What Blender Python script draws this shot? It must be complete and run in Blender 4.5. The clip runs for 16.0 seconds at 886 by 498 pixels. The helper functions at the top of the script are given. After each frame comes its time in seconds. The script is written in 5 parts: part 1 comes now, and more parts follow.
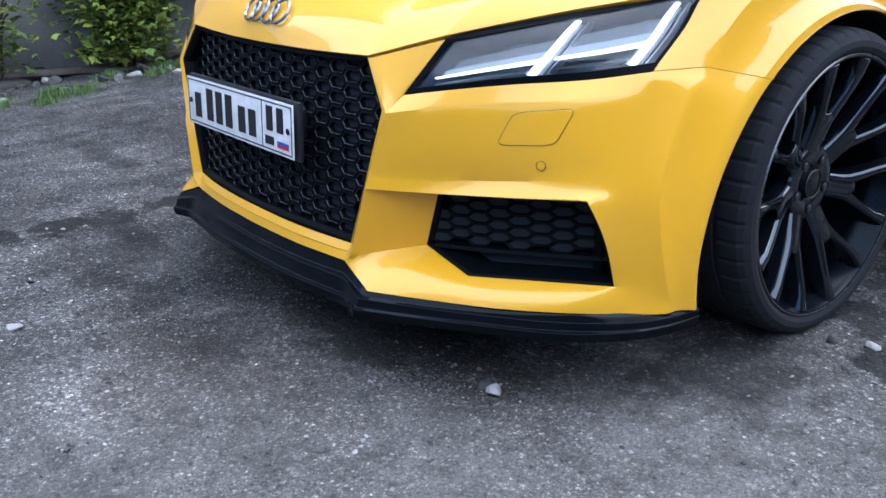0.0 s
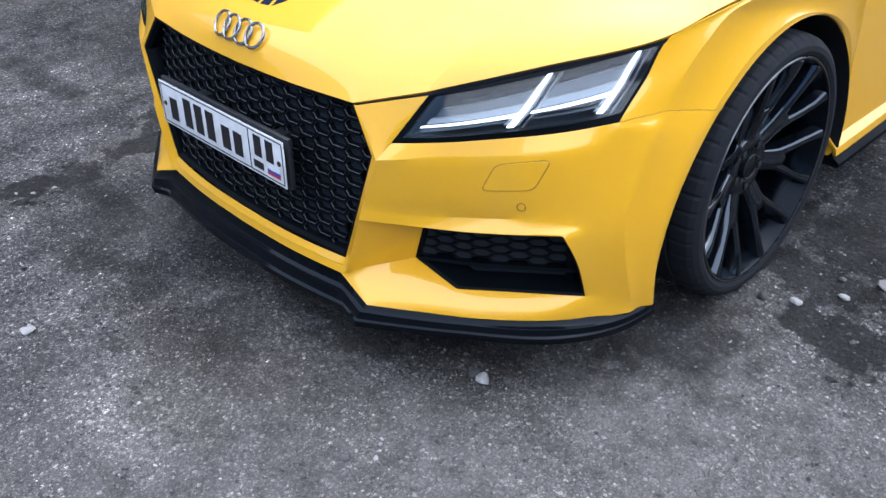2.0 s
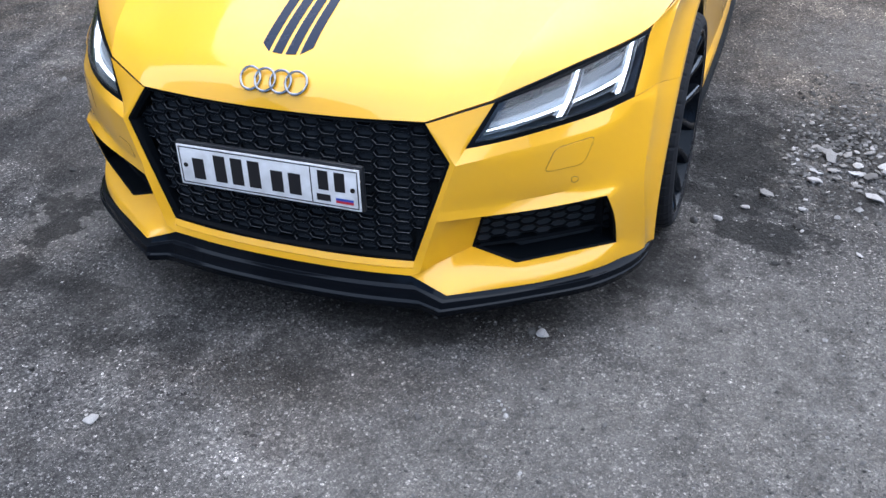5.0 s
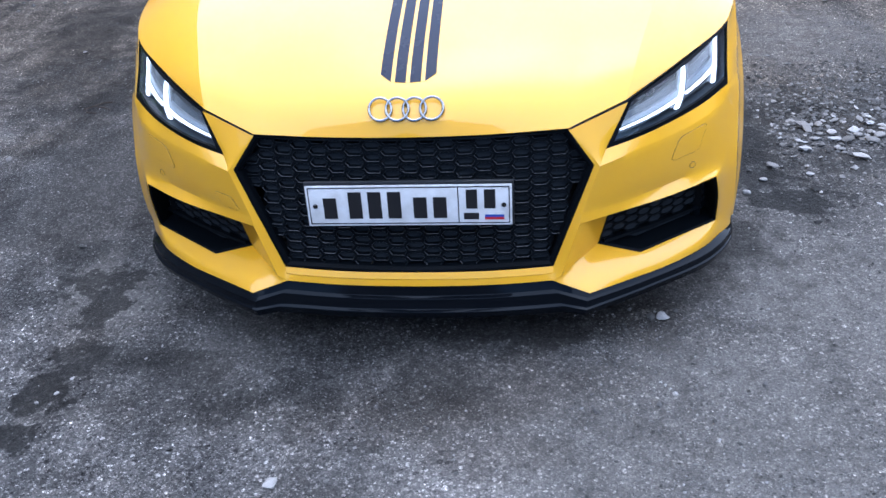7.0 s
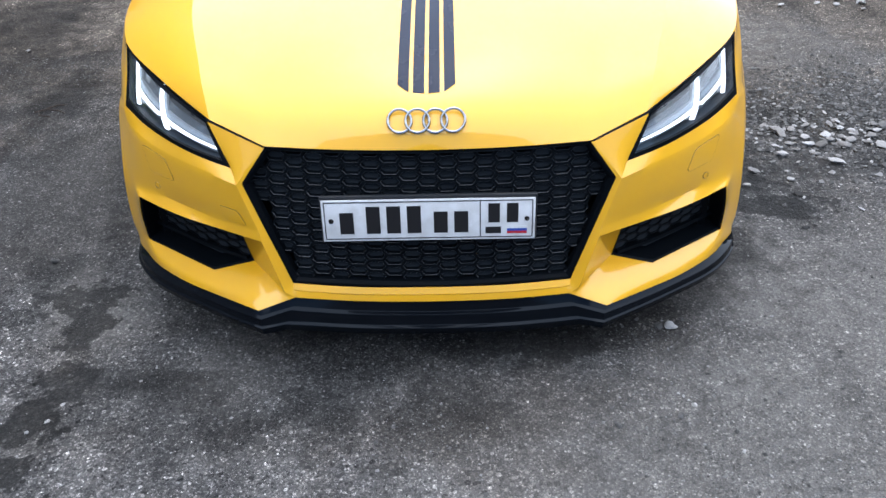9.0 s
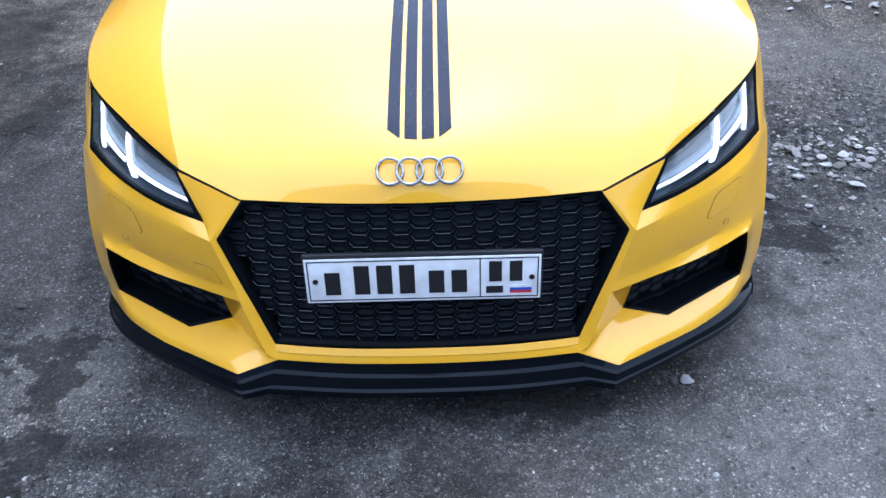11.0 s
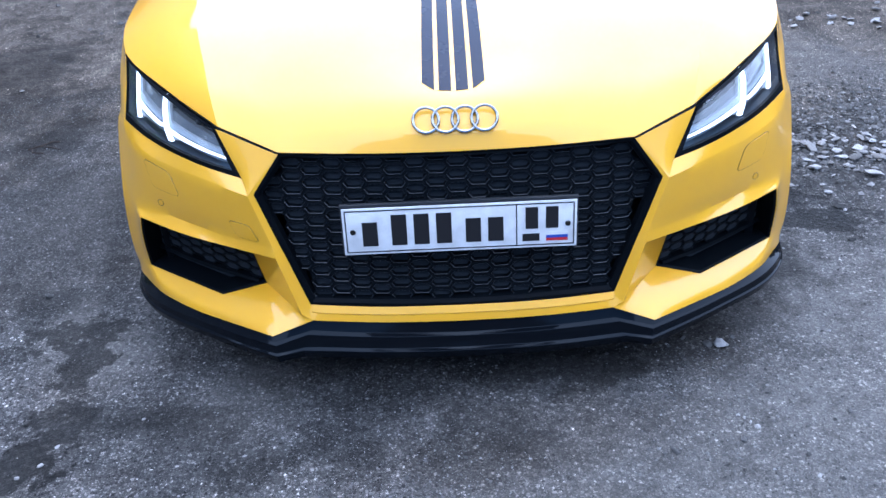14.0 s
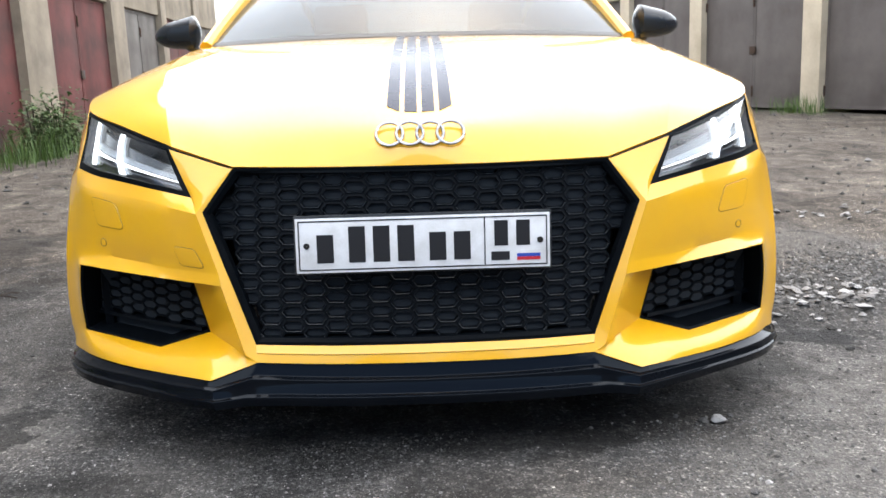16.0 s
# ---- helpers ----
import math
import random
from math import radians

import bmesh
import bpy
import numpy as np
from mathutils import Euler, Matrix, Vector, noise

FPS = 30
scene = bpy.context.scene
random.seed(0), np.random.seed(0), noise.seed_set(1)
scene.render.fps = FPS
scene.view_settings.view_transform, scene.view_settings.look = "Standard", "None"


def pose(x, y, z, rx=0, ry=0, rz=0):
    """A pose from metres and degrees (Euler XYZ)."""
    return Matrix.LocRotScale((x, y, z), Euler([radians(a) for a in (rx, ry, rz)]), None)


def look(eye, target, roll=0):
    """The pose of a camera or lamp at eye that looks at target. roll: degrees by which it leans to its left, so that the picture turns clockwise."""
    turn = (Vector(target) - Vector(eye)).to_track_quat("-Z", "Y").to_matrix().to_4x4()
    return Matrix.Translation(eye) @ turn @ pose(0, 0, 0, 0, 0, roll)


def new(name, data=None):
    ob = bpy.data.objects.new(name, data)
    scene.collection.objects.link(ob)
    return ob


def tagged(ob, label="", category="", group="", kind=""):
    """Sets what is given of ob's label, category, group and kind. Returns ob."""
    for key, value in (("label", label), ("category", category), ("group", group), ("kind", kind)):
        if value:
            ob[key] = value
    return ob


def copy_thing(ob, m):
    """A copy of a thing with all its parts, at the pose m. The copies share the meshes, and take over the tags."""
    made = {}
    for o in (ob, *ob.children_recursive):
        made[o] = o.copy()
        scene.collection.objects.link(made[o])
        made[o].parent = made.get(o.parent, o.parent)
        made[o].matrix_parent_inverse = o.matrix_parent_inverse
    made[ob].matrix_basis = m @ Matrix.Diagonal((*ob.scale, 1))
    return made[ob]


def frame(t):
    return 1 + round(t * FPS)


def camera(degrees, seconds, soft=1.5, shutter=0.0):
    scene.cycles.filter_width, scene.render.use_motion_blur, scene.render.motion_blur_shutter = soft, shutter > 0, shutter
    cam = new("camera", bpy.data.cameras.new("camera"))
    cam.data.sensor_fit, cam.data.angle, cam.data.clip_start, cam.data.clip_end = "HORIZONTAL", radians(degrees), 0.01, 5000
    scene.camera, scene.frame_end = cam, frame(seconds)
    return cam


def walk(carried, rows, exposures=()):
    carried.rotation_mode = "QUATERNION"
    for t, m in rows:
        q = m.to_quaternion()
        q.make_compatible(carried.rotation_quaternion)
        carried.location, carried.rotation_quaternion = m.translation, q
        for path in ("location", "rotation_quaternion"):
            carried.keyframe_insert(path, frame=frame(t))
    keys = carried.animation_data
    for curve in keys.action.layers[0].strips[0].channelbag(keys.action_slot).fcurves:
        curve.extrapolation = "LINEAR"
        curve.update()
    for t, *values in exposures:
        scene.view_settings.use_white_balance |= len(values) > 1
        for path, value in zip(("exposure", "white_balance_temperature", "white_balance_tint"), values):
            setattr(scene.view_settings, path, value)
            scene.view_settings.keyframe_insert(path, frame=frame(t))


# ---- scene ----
# ---- camera and its walk ----
cam = camera(52.9, 16.0, shutter=0.2)
PATH = [
    (0.0, 1.8239, -0.9516, 0.8761, 69.604, 2.232, 50.402),
    (0.5, 1.8165, -0.9276, 1.0664, 65.754, 2.810, 50.667),
    (1.0, 1.8099, -0.9103, 1.2279, 62.024, 3.266, 50.487),
    (1.5, 1.7834, -0.9273, 1.3318, 58.298, 3.071, 48.615),
    (2.0, 1.7201, -1.0118, 1.4014, 55.563, 3.310, 43.995),
    (2.5, 1.6609, -1.1183, 1.4473, 54.106, 4.031, 39.585),
    (3.0, 1.6094, -1.2363, 1.4897, 55.224, 4.442, 36.823),
    (3.5, 1.5341, -1.3749, 1.5219, 55.700, 4.365, 34.144),
    (6.0, 0.7453, -1.9231, 1.5921, 56.024, 2.709, 9.707),
    (6.5, 0.5316, -1.9824, 1.6084, 56.336, 2.973, 6.699),
    (7.0, 0.2955, -1.9894, 1.5937, 57.192, 4.233, 3.610),
    (7.5, 0.1470, -2.0035, 1.6094, 57.372, 3.781, 1.015),
    (8.0, 0.0779, -2.0030, 1.6176, 56.920, 2.378, 0.209),
    (8.5, 0.0465, -1.9870, 1.6265, 56.650, 1.952, -0.760),
    (9.0, 0.0426, -1.9197, 1.6194, 56.571, 2.006, -1.142),
    (9.5, 0.0463, -1.8083, 1.6226, 56.537, 2.231, -1.112),
    (10.0, 0.0484, -1.7331, 1.6450, 56.314, 2.385, -1.391),
    (12.5, 0.0373, -1.6268, 1.6235, 55.196, 1.990, -2.070),
    (13.0, 0.0114, -1.6631, 1.5709, 55.647, 2.278, -2.353),
    (13.5, -0.0210, -1.7236, 1.5183, 56.833, 2.960, -2.155),
    (14.0, -0.0472, -1.8041, 1.4296, 60.105, 3.168, -2.190),
    (14.5, -0.0698, -1.8627, 1.2980, 64.930, 2.335, -2.812),
    (15.0, -0.0695, -1.8788, 1.1380, 67.875, 2.095, -3.185),
    (15.5, -0.0464, -1.8675, 0.9800, 72.543, 1.873, -4.480),
    (16.0, -0.0294, -1.8567, 0.8154, 79.074, 2.197, -2.787),
]
EXPOSURES = [
    (0.0, 2.28, 5480, 10), (0.5, 2.20, 5790, 10), (1.5, 2.27, 5920, 10), (2.5, 2.18, 5630, 10), (3.5, 2.28, 5780, 10), (6.0, 2.23, 5880, 10), (7.0, 2.23, 5350, 12), (8.0, 2.23, 5900, 10), (9.0, 2.23, 6000, 8),
    (10.0, 2.23, 5740, 8), (12.5, 2.28, 4880, 13), (13.0, 2.30, 4930, 13), (13.5, 2.36, 4460, 13), (14.0, 2.41, 5010, 12), (14.5, 2.52, 6050, 10), (16.0, 2.67, 6750, 8),
]
walk(cam, [(t, pose(*row)) for t, *row in PATH], EXPOSURES)

# ---- overcast daylight ----
SUN_UP, SUN_ROUND = 71.0, 12.0
world = bpy.data.worlds.new("overcast_sky")
scene.world = world
world.use_nodes = True
wn = world.node_tree.nodes
sky = wn.new("ShaderNodeTexSky")
sky.sky_type, sky.sun_disc = "NISHITA", False
sky.sun_elevation, sky.sun_rotation = radians(SUN_UP), radians(SUN_ROUND)
sky.air_density, sky.dust_density, sky.ozone_density = 1.0, 2.0, 1.0
world.node_tree.links.new(sky.outputs["Color"], wn["Background"].inputs["Color"])
wn["Background"].inputs["Strength"].default_value = 0.06
sun = new("sun", bpy.data.lights.new("sun", "SUN"))
sun.data.energy, sun.data.angle, sun.data.color = 1.45, radians(151), (1.0, 0.98, 0.95)
a, r = radians(SUN_UP), radians(SUN_ROUND)
sun.matrix_world = look((0, 0, 0), (-math.cos(a) * math.sin(r), -math.cos(a) * math.cos(r), -math.sin(a)))

# ---- materials ----
def material(name, base, rough=0.5, metal=0.0, coat=0.0, spec=0.5):
    m = bpy.data.materials.new(name)
    m.use_nodes = True
    b = m.node_tree.nodes["Principled BSDF"]
    b.inputs["Base Color"].default_value = (*base, 1)
    b.inputs["Roughness"].default_value, b.inputs["Metallic"].default_value = rough, metal
    b.inputs["Coat Weight"].default_value, b.inputs["Coat Roughness"].default_value = coat, 0.03
    b.inputs["Specular IOR Level"].default_value = spec
    return m


def node(m, kind, **values):
    n = m.node_tree.nodes.new("ShaderNode" + kind)
    for key, value in values.items():
        n.inputs[key.replace("_", " ")].default_value = value
    return n


def link(m, a, b):
    m.node_tree.links.new(a, b)


def ramp(m, fac, *stops):
    n = m.node_tree.nodes.new("ShaderNodeValToRGB")
    link(m, fac, n.inputs["Fac"])
    while len(n.color_ramp.elements) < len(stops):
        n.color_ramp.elements.new(0.5)
    for e, (p, c) in zip(n.color_ramp.elements, stops):
        e.position, e.color = p, (c if len(c) == 4 else (*c, 1))
    return n.outputs["Color"]


def mix(m, fac, a, b, blend="MIX"):
    n = m.node_tree.nodes.new("ShaderNodeMix")
    n.data_type, n.blend_type = "RGBA", blend
    for socket, value in ((n.inputs[0], fac), (n.inputs[6], a), (n.inputs[7], b)):
        if isinstance(value, (int, float)):
            socket.default_value = value
        elif isinstance(value, tuple):
            socket.default_value = (*value, 1)
        else:
            link(m, value, socket)
    return n.outputs[2]


def coords(m, kind="Object"):
    return m.node_tree.nodes.new("ShaderNodeTexCoord").outputs[kind]


def noise_tex(m, co, scale, detail=4.0, rough=0.55):
    n = node(m, "TexNoise", Scale=scale, Detail=detail, Roughness=rough)
    link(m, co, n.inputs["Vector"])
    return n.outputs["Fac"]


def bump(m, height, strength, distance=0.01, normal=None):
    n = node(m, "Bump", Strength=strength, Distance=distance)
    link(m, height, n.inputs["Height"])
    if normal:
        link(m, normal, n.inputs["Normal"])
    return n.outputs["Normal"]


def bsdf(m):
    return m.node_tree.nodes["Principled BSDF"]


def worn(name, base, dark, rough, scale=8.0, grain=120.0, relief=0.1, metal=0.0, coat=0.0):
    """A surface with stains at one scale, grain at another."""
    m = material(name, base, rough, metal, coat)
    co = coords(m)
    big, fine = noise_tex(m, co, scale), noise_tex(m, co, grain, 3)
    c = mix(m, ramp(m, big, (0.38, (0, 0, 0)), (0.68, (1, 1, 1))), base, dark)
    c = mix(m, 0.25, c, ramp(m, fine, (0.3, (0.6, 0.6, 0.6)), (0.7, (1, 1, 1))), "MULTIPLY")
    link(m, c, bsdf(m).inputs["Base Color"])
    link(m, ramp(m, big, (0.3, (rough,) * 3), (0.7, (min(1, rough * 1.3 + 0.02),) * 3)), bsdf(m).inputs["Roughness"])
    link(m, bump(m, fine, relief, 0.004), bsdf(m).inputs["Normal"])
    return m


def paint_yellow():
    m = material("yellow_paint", (0.79, 0.410, 0.008), 0.38, 0.0, 1.0, 0.3)
    co = coords(m)
    dust = noise_tex(m, co, 5.0, 5)
    c = mix(m, ramp(m, dust, (0.45, (0, 0, 0)), (0.8, (0.16,) * 3)), (0.79, 0.410, 0.008), (0.62, 0.40, 0.11))
    link(m, c, bsdf(m).inputs["Base Color"])
    film = ramp(m, noise_tex(m, co, 9.0, 6), (0.4, (0.03,) * 3), (0.75, (0.10,) * 3))
    link(m, film, bsdf(m).inputs["Coat Roughness"])
    bsdf(m).inputs["Coat IOR"].default_value = 1.57
    bev = node(m, "Bevel", Radius=0.0016)
    bev.samples = 4
    link(m, bev.outputs["Normal"], bsdf(m).inputs["Normal"])
    link(m, bev.outputs["Normal"], bsdf(m).inputs["Coat Normal"])
    return m


YELLOW = paint_yellow()
GLOSS = worn("gloss_black", (0.006, 0.008, 0.010), (0.009, 0.010, 0.012), 0.10, 6, 90, 0.0, 0, 0.0)
MIRROR_BLACK = worn("dusty_black_paint", (0.012, 0.016, 0.022), (0.018, 0.022, 0.028), 0.22, 6, 90, 0.0)
LIP_BLACK = worn("dusty_gloss_black", (0.003, 0.004, 0.006), (0.004, 0.005, 0.007), 0.04, 7, 160, 0.01, 0, 0.0)
PLASTIC = worn("satin_black_plastic", (0.012, 0.015, 0.019), (0.015, 0.017, 0.020), 0.34, 10, 300, 0.03)
MESH = worn("dull_black_mesh", (0.0026, 0.0039, 0.0058), (0.0033, 0.0046, 0.0064), 0.42, 10, 300, 0.03)
DARK = material("dark_cavity", (0.018, 0.022, 0.027), 0.8, spec=0.1)
RUBBER = worn("tyre_rubber", (0.010, 0.012, 0.016), (0.015, 0.016, 0.019), 0.75, 9, 220, 0.15)
RIM = worn("gloss_black_alloy", (0.003, 0.004, 0.006), (0.004, 0.005, 0.007), 0.03, 12, 150, 0.0, 0.0, 0.0)
BARREL = worn("shaded_black_barrel", (0.002, 0.003, 0.005), (0.003, 0.004, 0.006), 0.2, 12, 150, 0.0)
# paler than the mesh: the thin lit line on each cell's edge, as colour
CELL_HIGHLIGHT = worn("mesh_edge_highlight", (0.026, 0.032, 0.040), (0.021, 0.026, 0.033), 0.3, 10, 300, 0.0)
RIM_EDGE = worn("machined_rim_edge", (0.20, 0.20, 0.21), (0.10, 0.10, 0.10), 0.25, 12, 150, 0.02, 0.9)
STEEL = worn("brake_steel", (0.06, 0.057, 0.054), (0.04, 0.036, 0.032), 0.4, 14, 200, 0.1, 0.9)
CHROME = worn("chrome", (0.36, 0.36, 0.37), (0.28, 0.28, 0.29), 0.14, 12, 200, 0.0, 1.0)
DECAL = worn("dark_blue_grey_vinyl", (0.005, 0.013, 0.036), (0.007, 0.016, 0.040), 0.22, 9, 200, 0.0, 0, 0.0)
bsdf(MESH).inputs["Specular IOR Level"].default_value = 0.05
bsdf(DECAL).inputs["Specular IOR Level"].default_value = 0.17
bsdf(BARREL).inputs["Specular IOR Level"].default_value = 0.15
bsdf(RUBBER).inputs["Specular IOR Level"].default_value = 0.25
bsdf(GLOSS).inputs["Specular IOR Level"].default_value = 0.25
bsdf(LIP_BLACK).inputs["Specular IOR Level"].default_value = 0.13
bsdf(RIM).inputs["Specular IOR Level"].default_value = 0.9
for one in (RIM, LIP_BLACK, BARREL):  # blue put into the highlights, as from a bluish sky overhead
    bsdf(one).inputs["Specular Tint"].default_value = (0.74, 0.86, 1.0, 1)
WHITE = worn("white_plate", (0.75, 0.76, 0.78), (0.6, 0.6, 0.6), 0.35, 20, 300, 0.02)
REFLECTOR = worn("headlight_reflector", (0.30, 0.33, 0.38), (0.16, 0.18, 0.21), 0.3, 16, 90, 0.05, 0.5)
BEZEL = worn("headlight_bezel", (0.022, 0.034, 0.052), (0.016, 0.026, 0.040), 0.35, 16, 90, 0.02, 0.0)
INK = material("plate_ink", (0.01, 0.01, 0.012), 0.4)
BLUE = material("flag_blue", (0.02, 0.06, 0.35), 0.4)
RED = material("flag_red", (0.45, 0.02, 0.03), 0.4)
CLOTH = worn("dark_upholstery", (0.02, 0.02, 0.022), (0.035, 0.035, 0.036), 0.8, 12, 250, 0.2)


def lamp_white(name, base, power):
    m = material(name, base, 0.3)
    bsdf(m).inputs["Emission Color"].default_value = (0.88, 0.94, 1.0, 1)
    bsdf(m).inputs["Emission Strength"].default_value = power
    return m


def clear(name, tint, rough=0.02, ior=1.45):
    m = material(name, tint, rough)
    bsdf(m).inputs["Transmission Weight"].default_value = 1.0
    bsdf(m).inputs["IOR"].default_value = ior
    return m


DRL = lamp_white("daylight_strip", (0.9, 0.92, 0.95), 0.6)
SOFT_DRL = lamp_white("soft_daylight_strip", (0.6, 0.66, 0.72), 0.50)
# weak emission imitates the halo round the strips and their light on reflectors
GUIDE = lamp_white("light_guide", (0.05, 0.065, 0.085), 0.012)
GLOW = lamp_white("strip_halo_guide", (0.12, 0.15, 0.19), 0.045)
LENS = clear("headlight_lens", (0.93, 0.95, 0.97), 0.02, 1.37)
GLASS = clear("window_glass", (0.10, 0.14, 0.17))

# ---- mesh helpers ----
def part(name, bm, mat, parent=None, label="", sharp=32):
    me = bpy.data.meshes.new(name)
    bm.normal_update()
    bm.to_mesh(me)
    bm.free()
    me.polygons.foreach_set("use_smooth", [True] * len(me.polygons))
    me.set_sharp_from_angle(angle=radians(sharp))
    for one in (mat if isinstance(mat, (list, tuple)) else [mat]):
        me.materials.append(one)
    ob = new(name, me)
    ob.parent = parent
    return tagged(ob, label)


def thing(name, label, category, m=Matrix(), group="", kind=""):
    ob = new(name)
    ob.matrix_world = m
    ob.empty_display_size = 0.1
    return tagged(ob, label, category, group, kind)


def smooth_noise(x, y, s, o=0.0):
    return noise.noise(Vector((x * s, y * s, o)))


# ---- ground: one sheet, fine near the car, coarse towards the horizon ----
def ground_z(x, y):
    near = math.exp(-((x - 0.2) ** 2 + (y - 0.8) ** 2) / 18)
    z = 0.010 * smooth_noise(x, y, 1.3) + 0.004 * smooth_noise(x, y, 5.0, 3) - 0.002
    z += 0.05 * (1 - near) * smooth_noise(x, y, 0.35, 7)
    z -= 0.035 * math.exp(-((x - 1.55) ** 2 / 0.25 + (y - 1.25) ** 2 / 0.5))  # pothole with the rubble
    rough = min(max((y - 0.7) / 1.3, 0), 1) * min(max((abs(x) - 0.8) / 0.6, 0), 1)  # churned mud behind and beside the car
    z += rough * (0.016 * smooth_noise(x, 1.9 * y, 2.4, 11) + 0.009 * smooth_noise(x, 1.6 * y, 6.5, 13))
    z -= 0.02 * math.exp(-((x + 1.9) ** 2 / 0.08 + (y - 1.9) ** 2 / 1.5))  # old rut
    return z


def axis(lo, hi, step, far):
    inner = list(np.arange(lo, hi + 1e-6, step))
    out, d, p = [], step, hi
    while p < far:
        d *= 1.28
        p += d
        out.append(p)
    back, d, p = [], step, lo
    while p > -far:
        d *= 1.28
        p -= d
        back.append(p)
    return back[::-1] + inner + out


def blot(m, co, wobble, x, y, rx, ry, depth, soft=1.1):
    """A patch with a frayed, soft edge: depth inside, 0 outside."""
    sub = m.node_tree.nodes.new("ShaderNodeVectorMath")
    sub.operation = "SUBTRACT"
    link(m, co, sub.inputs[0])
    sub.inputs[1].default_value = (x, y, 0)
    mul = m.node_tree.nodes.new("ShaderNodeVectorMath")
    mul.operation = "MULTIPLY"
    link(m, sub.outputs[0], mul.inputs[0])
    mul.inputs[1].default_value = (1 / rx, 1 / ry, 0)
    ln = m.node_tree.nodes.new("ShaderNodeVectorMath")
    ln.operation = "LENGTH"
    link(m, mul.outputs[0], ln.inputs[0])
    wob = m.node_tree.nodes.new("ShaderNodeMath")
    wob.operation = "MULTIPLY_ADD"
    link(m, wobble, wob.inputs[0])
    crisp = soft < 0.6
    wob.inputs[1].default_value = 2.6 if crisp else 1.3
    link(m, ln.outputs["Value"], wob.inputs[2])
    span = m.node_tree.nodes.new("ShaderNodeMapRange")
    span.interpolation_type = "SMOOTHSTEP"
    link(m, wob.outputs[0], span.inputs["Value"])
    for key, value in (("From Min", 1.85 if crisp else 0.9), ("From Max", 2.0 if crisp else 0.9 + soft), ("To Min", depth), ("To Max", 0.0)):
        span.inputs[key].default_value = value
    return span.outputs["Result"]


def most(m, values):
    out = values[0]
    for v in values[1:]:
        n = m.node_tree.nodes.new("ShaderNodeMath")
        n.operation = "MAXIMUM"
        link(m, out, n.inputs[0])
        link(m, v, n.inputs[1])
        out = n.outputs[0]
    return out


# wet streaks, together with the car's soft shade painted under and before its nose
FRONT_DAMP_SHADE = ((0.02, 0.10, 0.80, 0.24, 0.45), (0.05, -0.22, 0.16, 0.14, 0.45), (-0.30, -0.18, 0.14, 0.12, 0.45), (-0.13, -0.42, 0.07, 0.05, 0.4), (-0.52, -0.24, 0.10, 0.14, 0.35),
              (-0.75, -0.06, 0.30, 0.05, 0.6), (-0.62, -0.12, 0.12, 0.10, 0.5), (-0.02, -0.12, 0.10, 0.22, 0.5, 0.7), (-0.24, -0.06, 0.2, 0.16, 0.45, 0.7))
DAMP_SIDES = ((-1.24, 0.53, 0.12, 0.16, 0.6), (-1.72, 1.85, 0.16, 0.70, 0.6), (1.50, 1.48, 0.45, 0.10, 0.85),
              (-2.2, 3.0, 0.3, 0.6, 0.6), (-1.9, 0.25, 0.6, 0.07, 0.6), (-1.55, 1.35, 0.25, 0.30, 0.5), (-2.0, 2.3, 0.35, 0.5, 0.5), (-1.35, 1.0, 0.5, 0.6, 0.4), (-1.9, 0.7, 0.6, 0.3, 0.4), (-1.9, 1.9, 0.3, 0.5, 0.25))
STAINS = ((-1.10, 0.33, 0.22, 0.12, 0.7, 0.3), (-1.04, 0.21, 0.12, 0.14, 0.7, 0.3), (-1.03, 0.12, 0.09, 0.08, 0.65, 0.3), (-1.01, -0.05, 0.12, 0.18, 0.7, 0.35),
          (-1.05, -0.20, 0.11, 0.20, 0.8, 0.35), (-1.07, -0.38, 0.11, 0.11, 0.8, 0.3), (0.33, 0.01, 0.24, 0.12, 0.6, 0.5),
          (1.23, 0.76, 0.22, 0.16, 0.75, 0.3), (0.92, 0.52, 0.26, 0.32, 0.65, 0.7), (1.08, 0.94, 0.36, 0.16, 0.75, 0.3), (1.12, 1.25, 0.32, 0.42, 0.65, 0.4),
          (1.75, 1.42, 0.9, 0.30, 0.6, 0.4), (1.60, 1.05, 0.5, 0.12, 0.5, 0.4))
DUST = ((1.09, 0.18, 0.34, 0.26, 0.8), (1.32, 0.42, 0.25, 0.20, 0.7), (0.82, -0.16, 0.40, 0.24, 0.75), (0.75, -0.50, 0.9, 0.6, 0.65), (1.5, 0.0, 0.6, 0.7, 0.8), (1.0, 0.35, 0.35, 0.4, 0.7), (-0.94, 0.22, 0.12, 0.16, 0.7), (-0.56, 0.0, 0.16, 0.20, 0.55),
        (-1.13, 0.35, 0.07, 0.22, 0.7), (-1.4, 1.1, 0.22, 0.5, 0.5), (1.6, 2.3, 0.6, 0.5, 0.6))


# soft shadow reaching out from the splitter, painted as blots
SPLITTER_SHADE = ((0.58, 0.10, 0.26, 0.14, 0.60), (0.80, 0.27, 0.16, 0.14, 0.50), (0.02, -0.30, 0.42, 0.12, 0.55), (0.28, -0.20, 0.26, 0.16, 0.45), (0.20, -0.42, 0.20, 0.12, 0.40), (-0.45, -0.30, 0.20, 0.10, 0.35))
GRAVELLY = ((-1.22, -0.06, 0.26, 0.22, 1.0), (-0.87, -0.46, 0.26, 0.2, 1.0), (-0.5, -0.46, 0.22, 0.16, 0.9), (-0.2, -0.40, 0.16, 0.12, 0.8), (0.12, -0.52, 0.24, 0.12, 0.8), (-1.7, 0.2, 0.4, 0.3, 0.8))


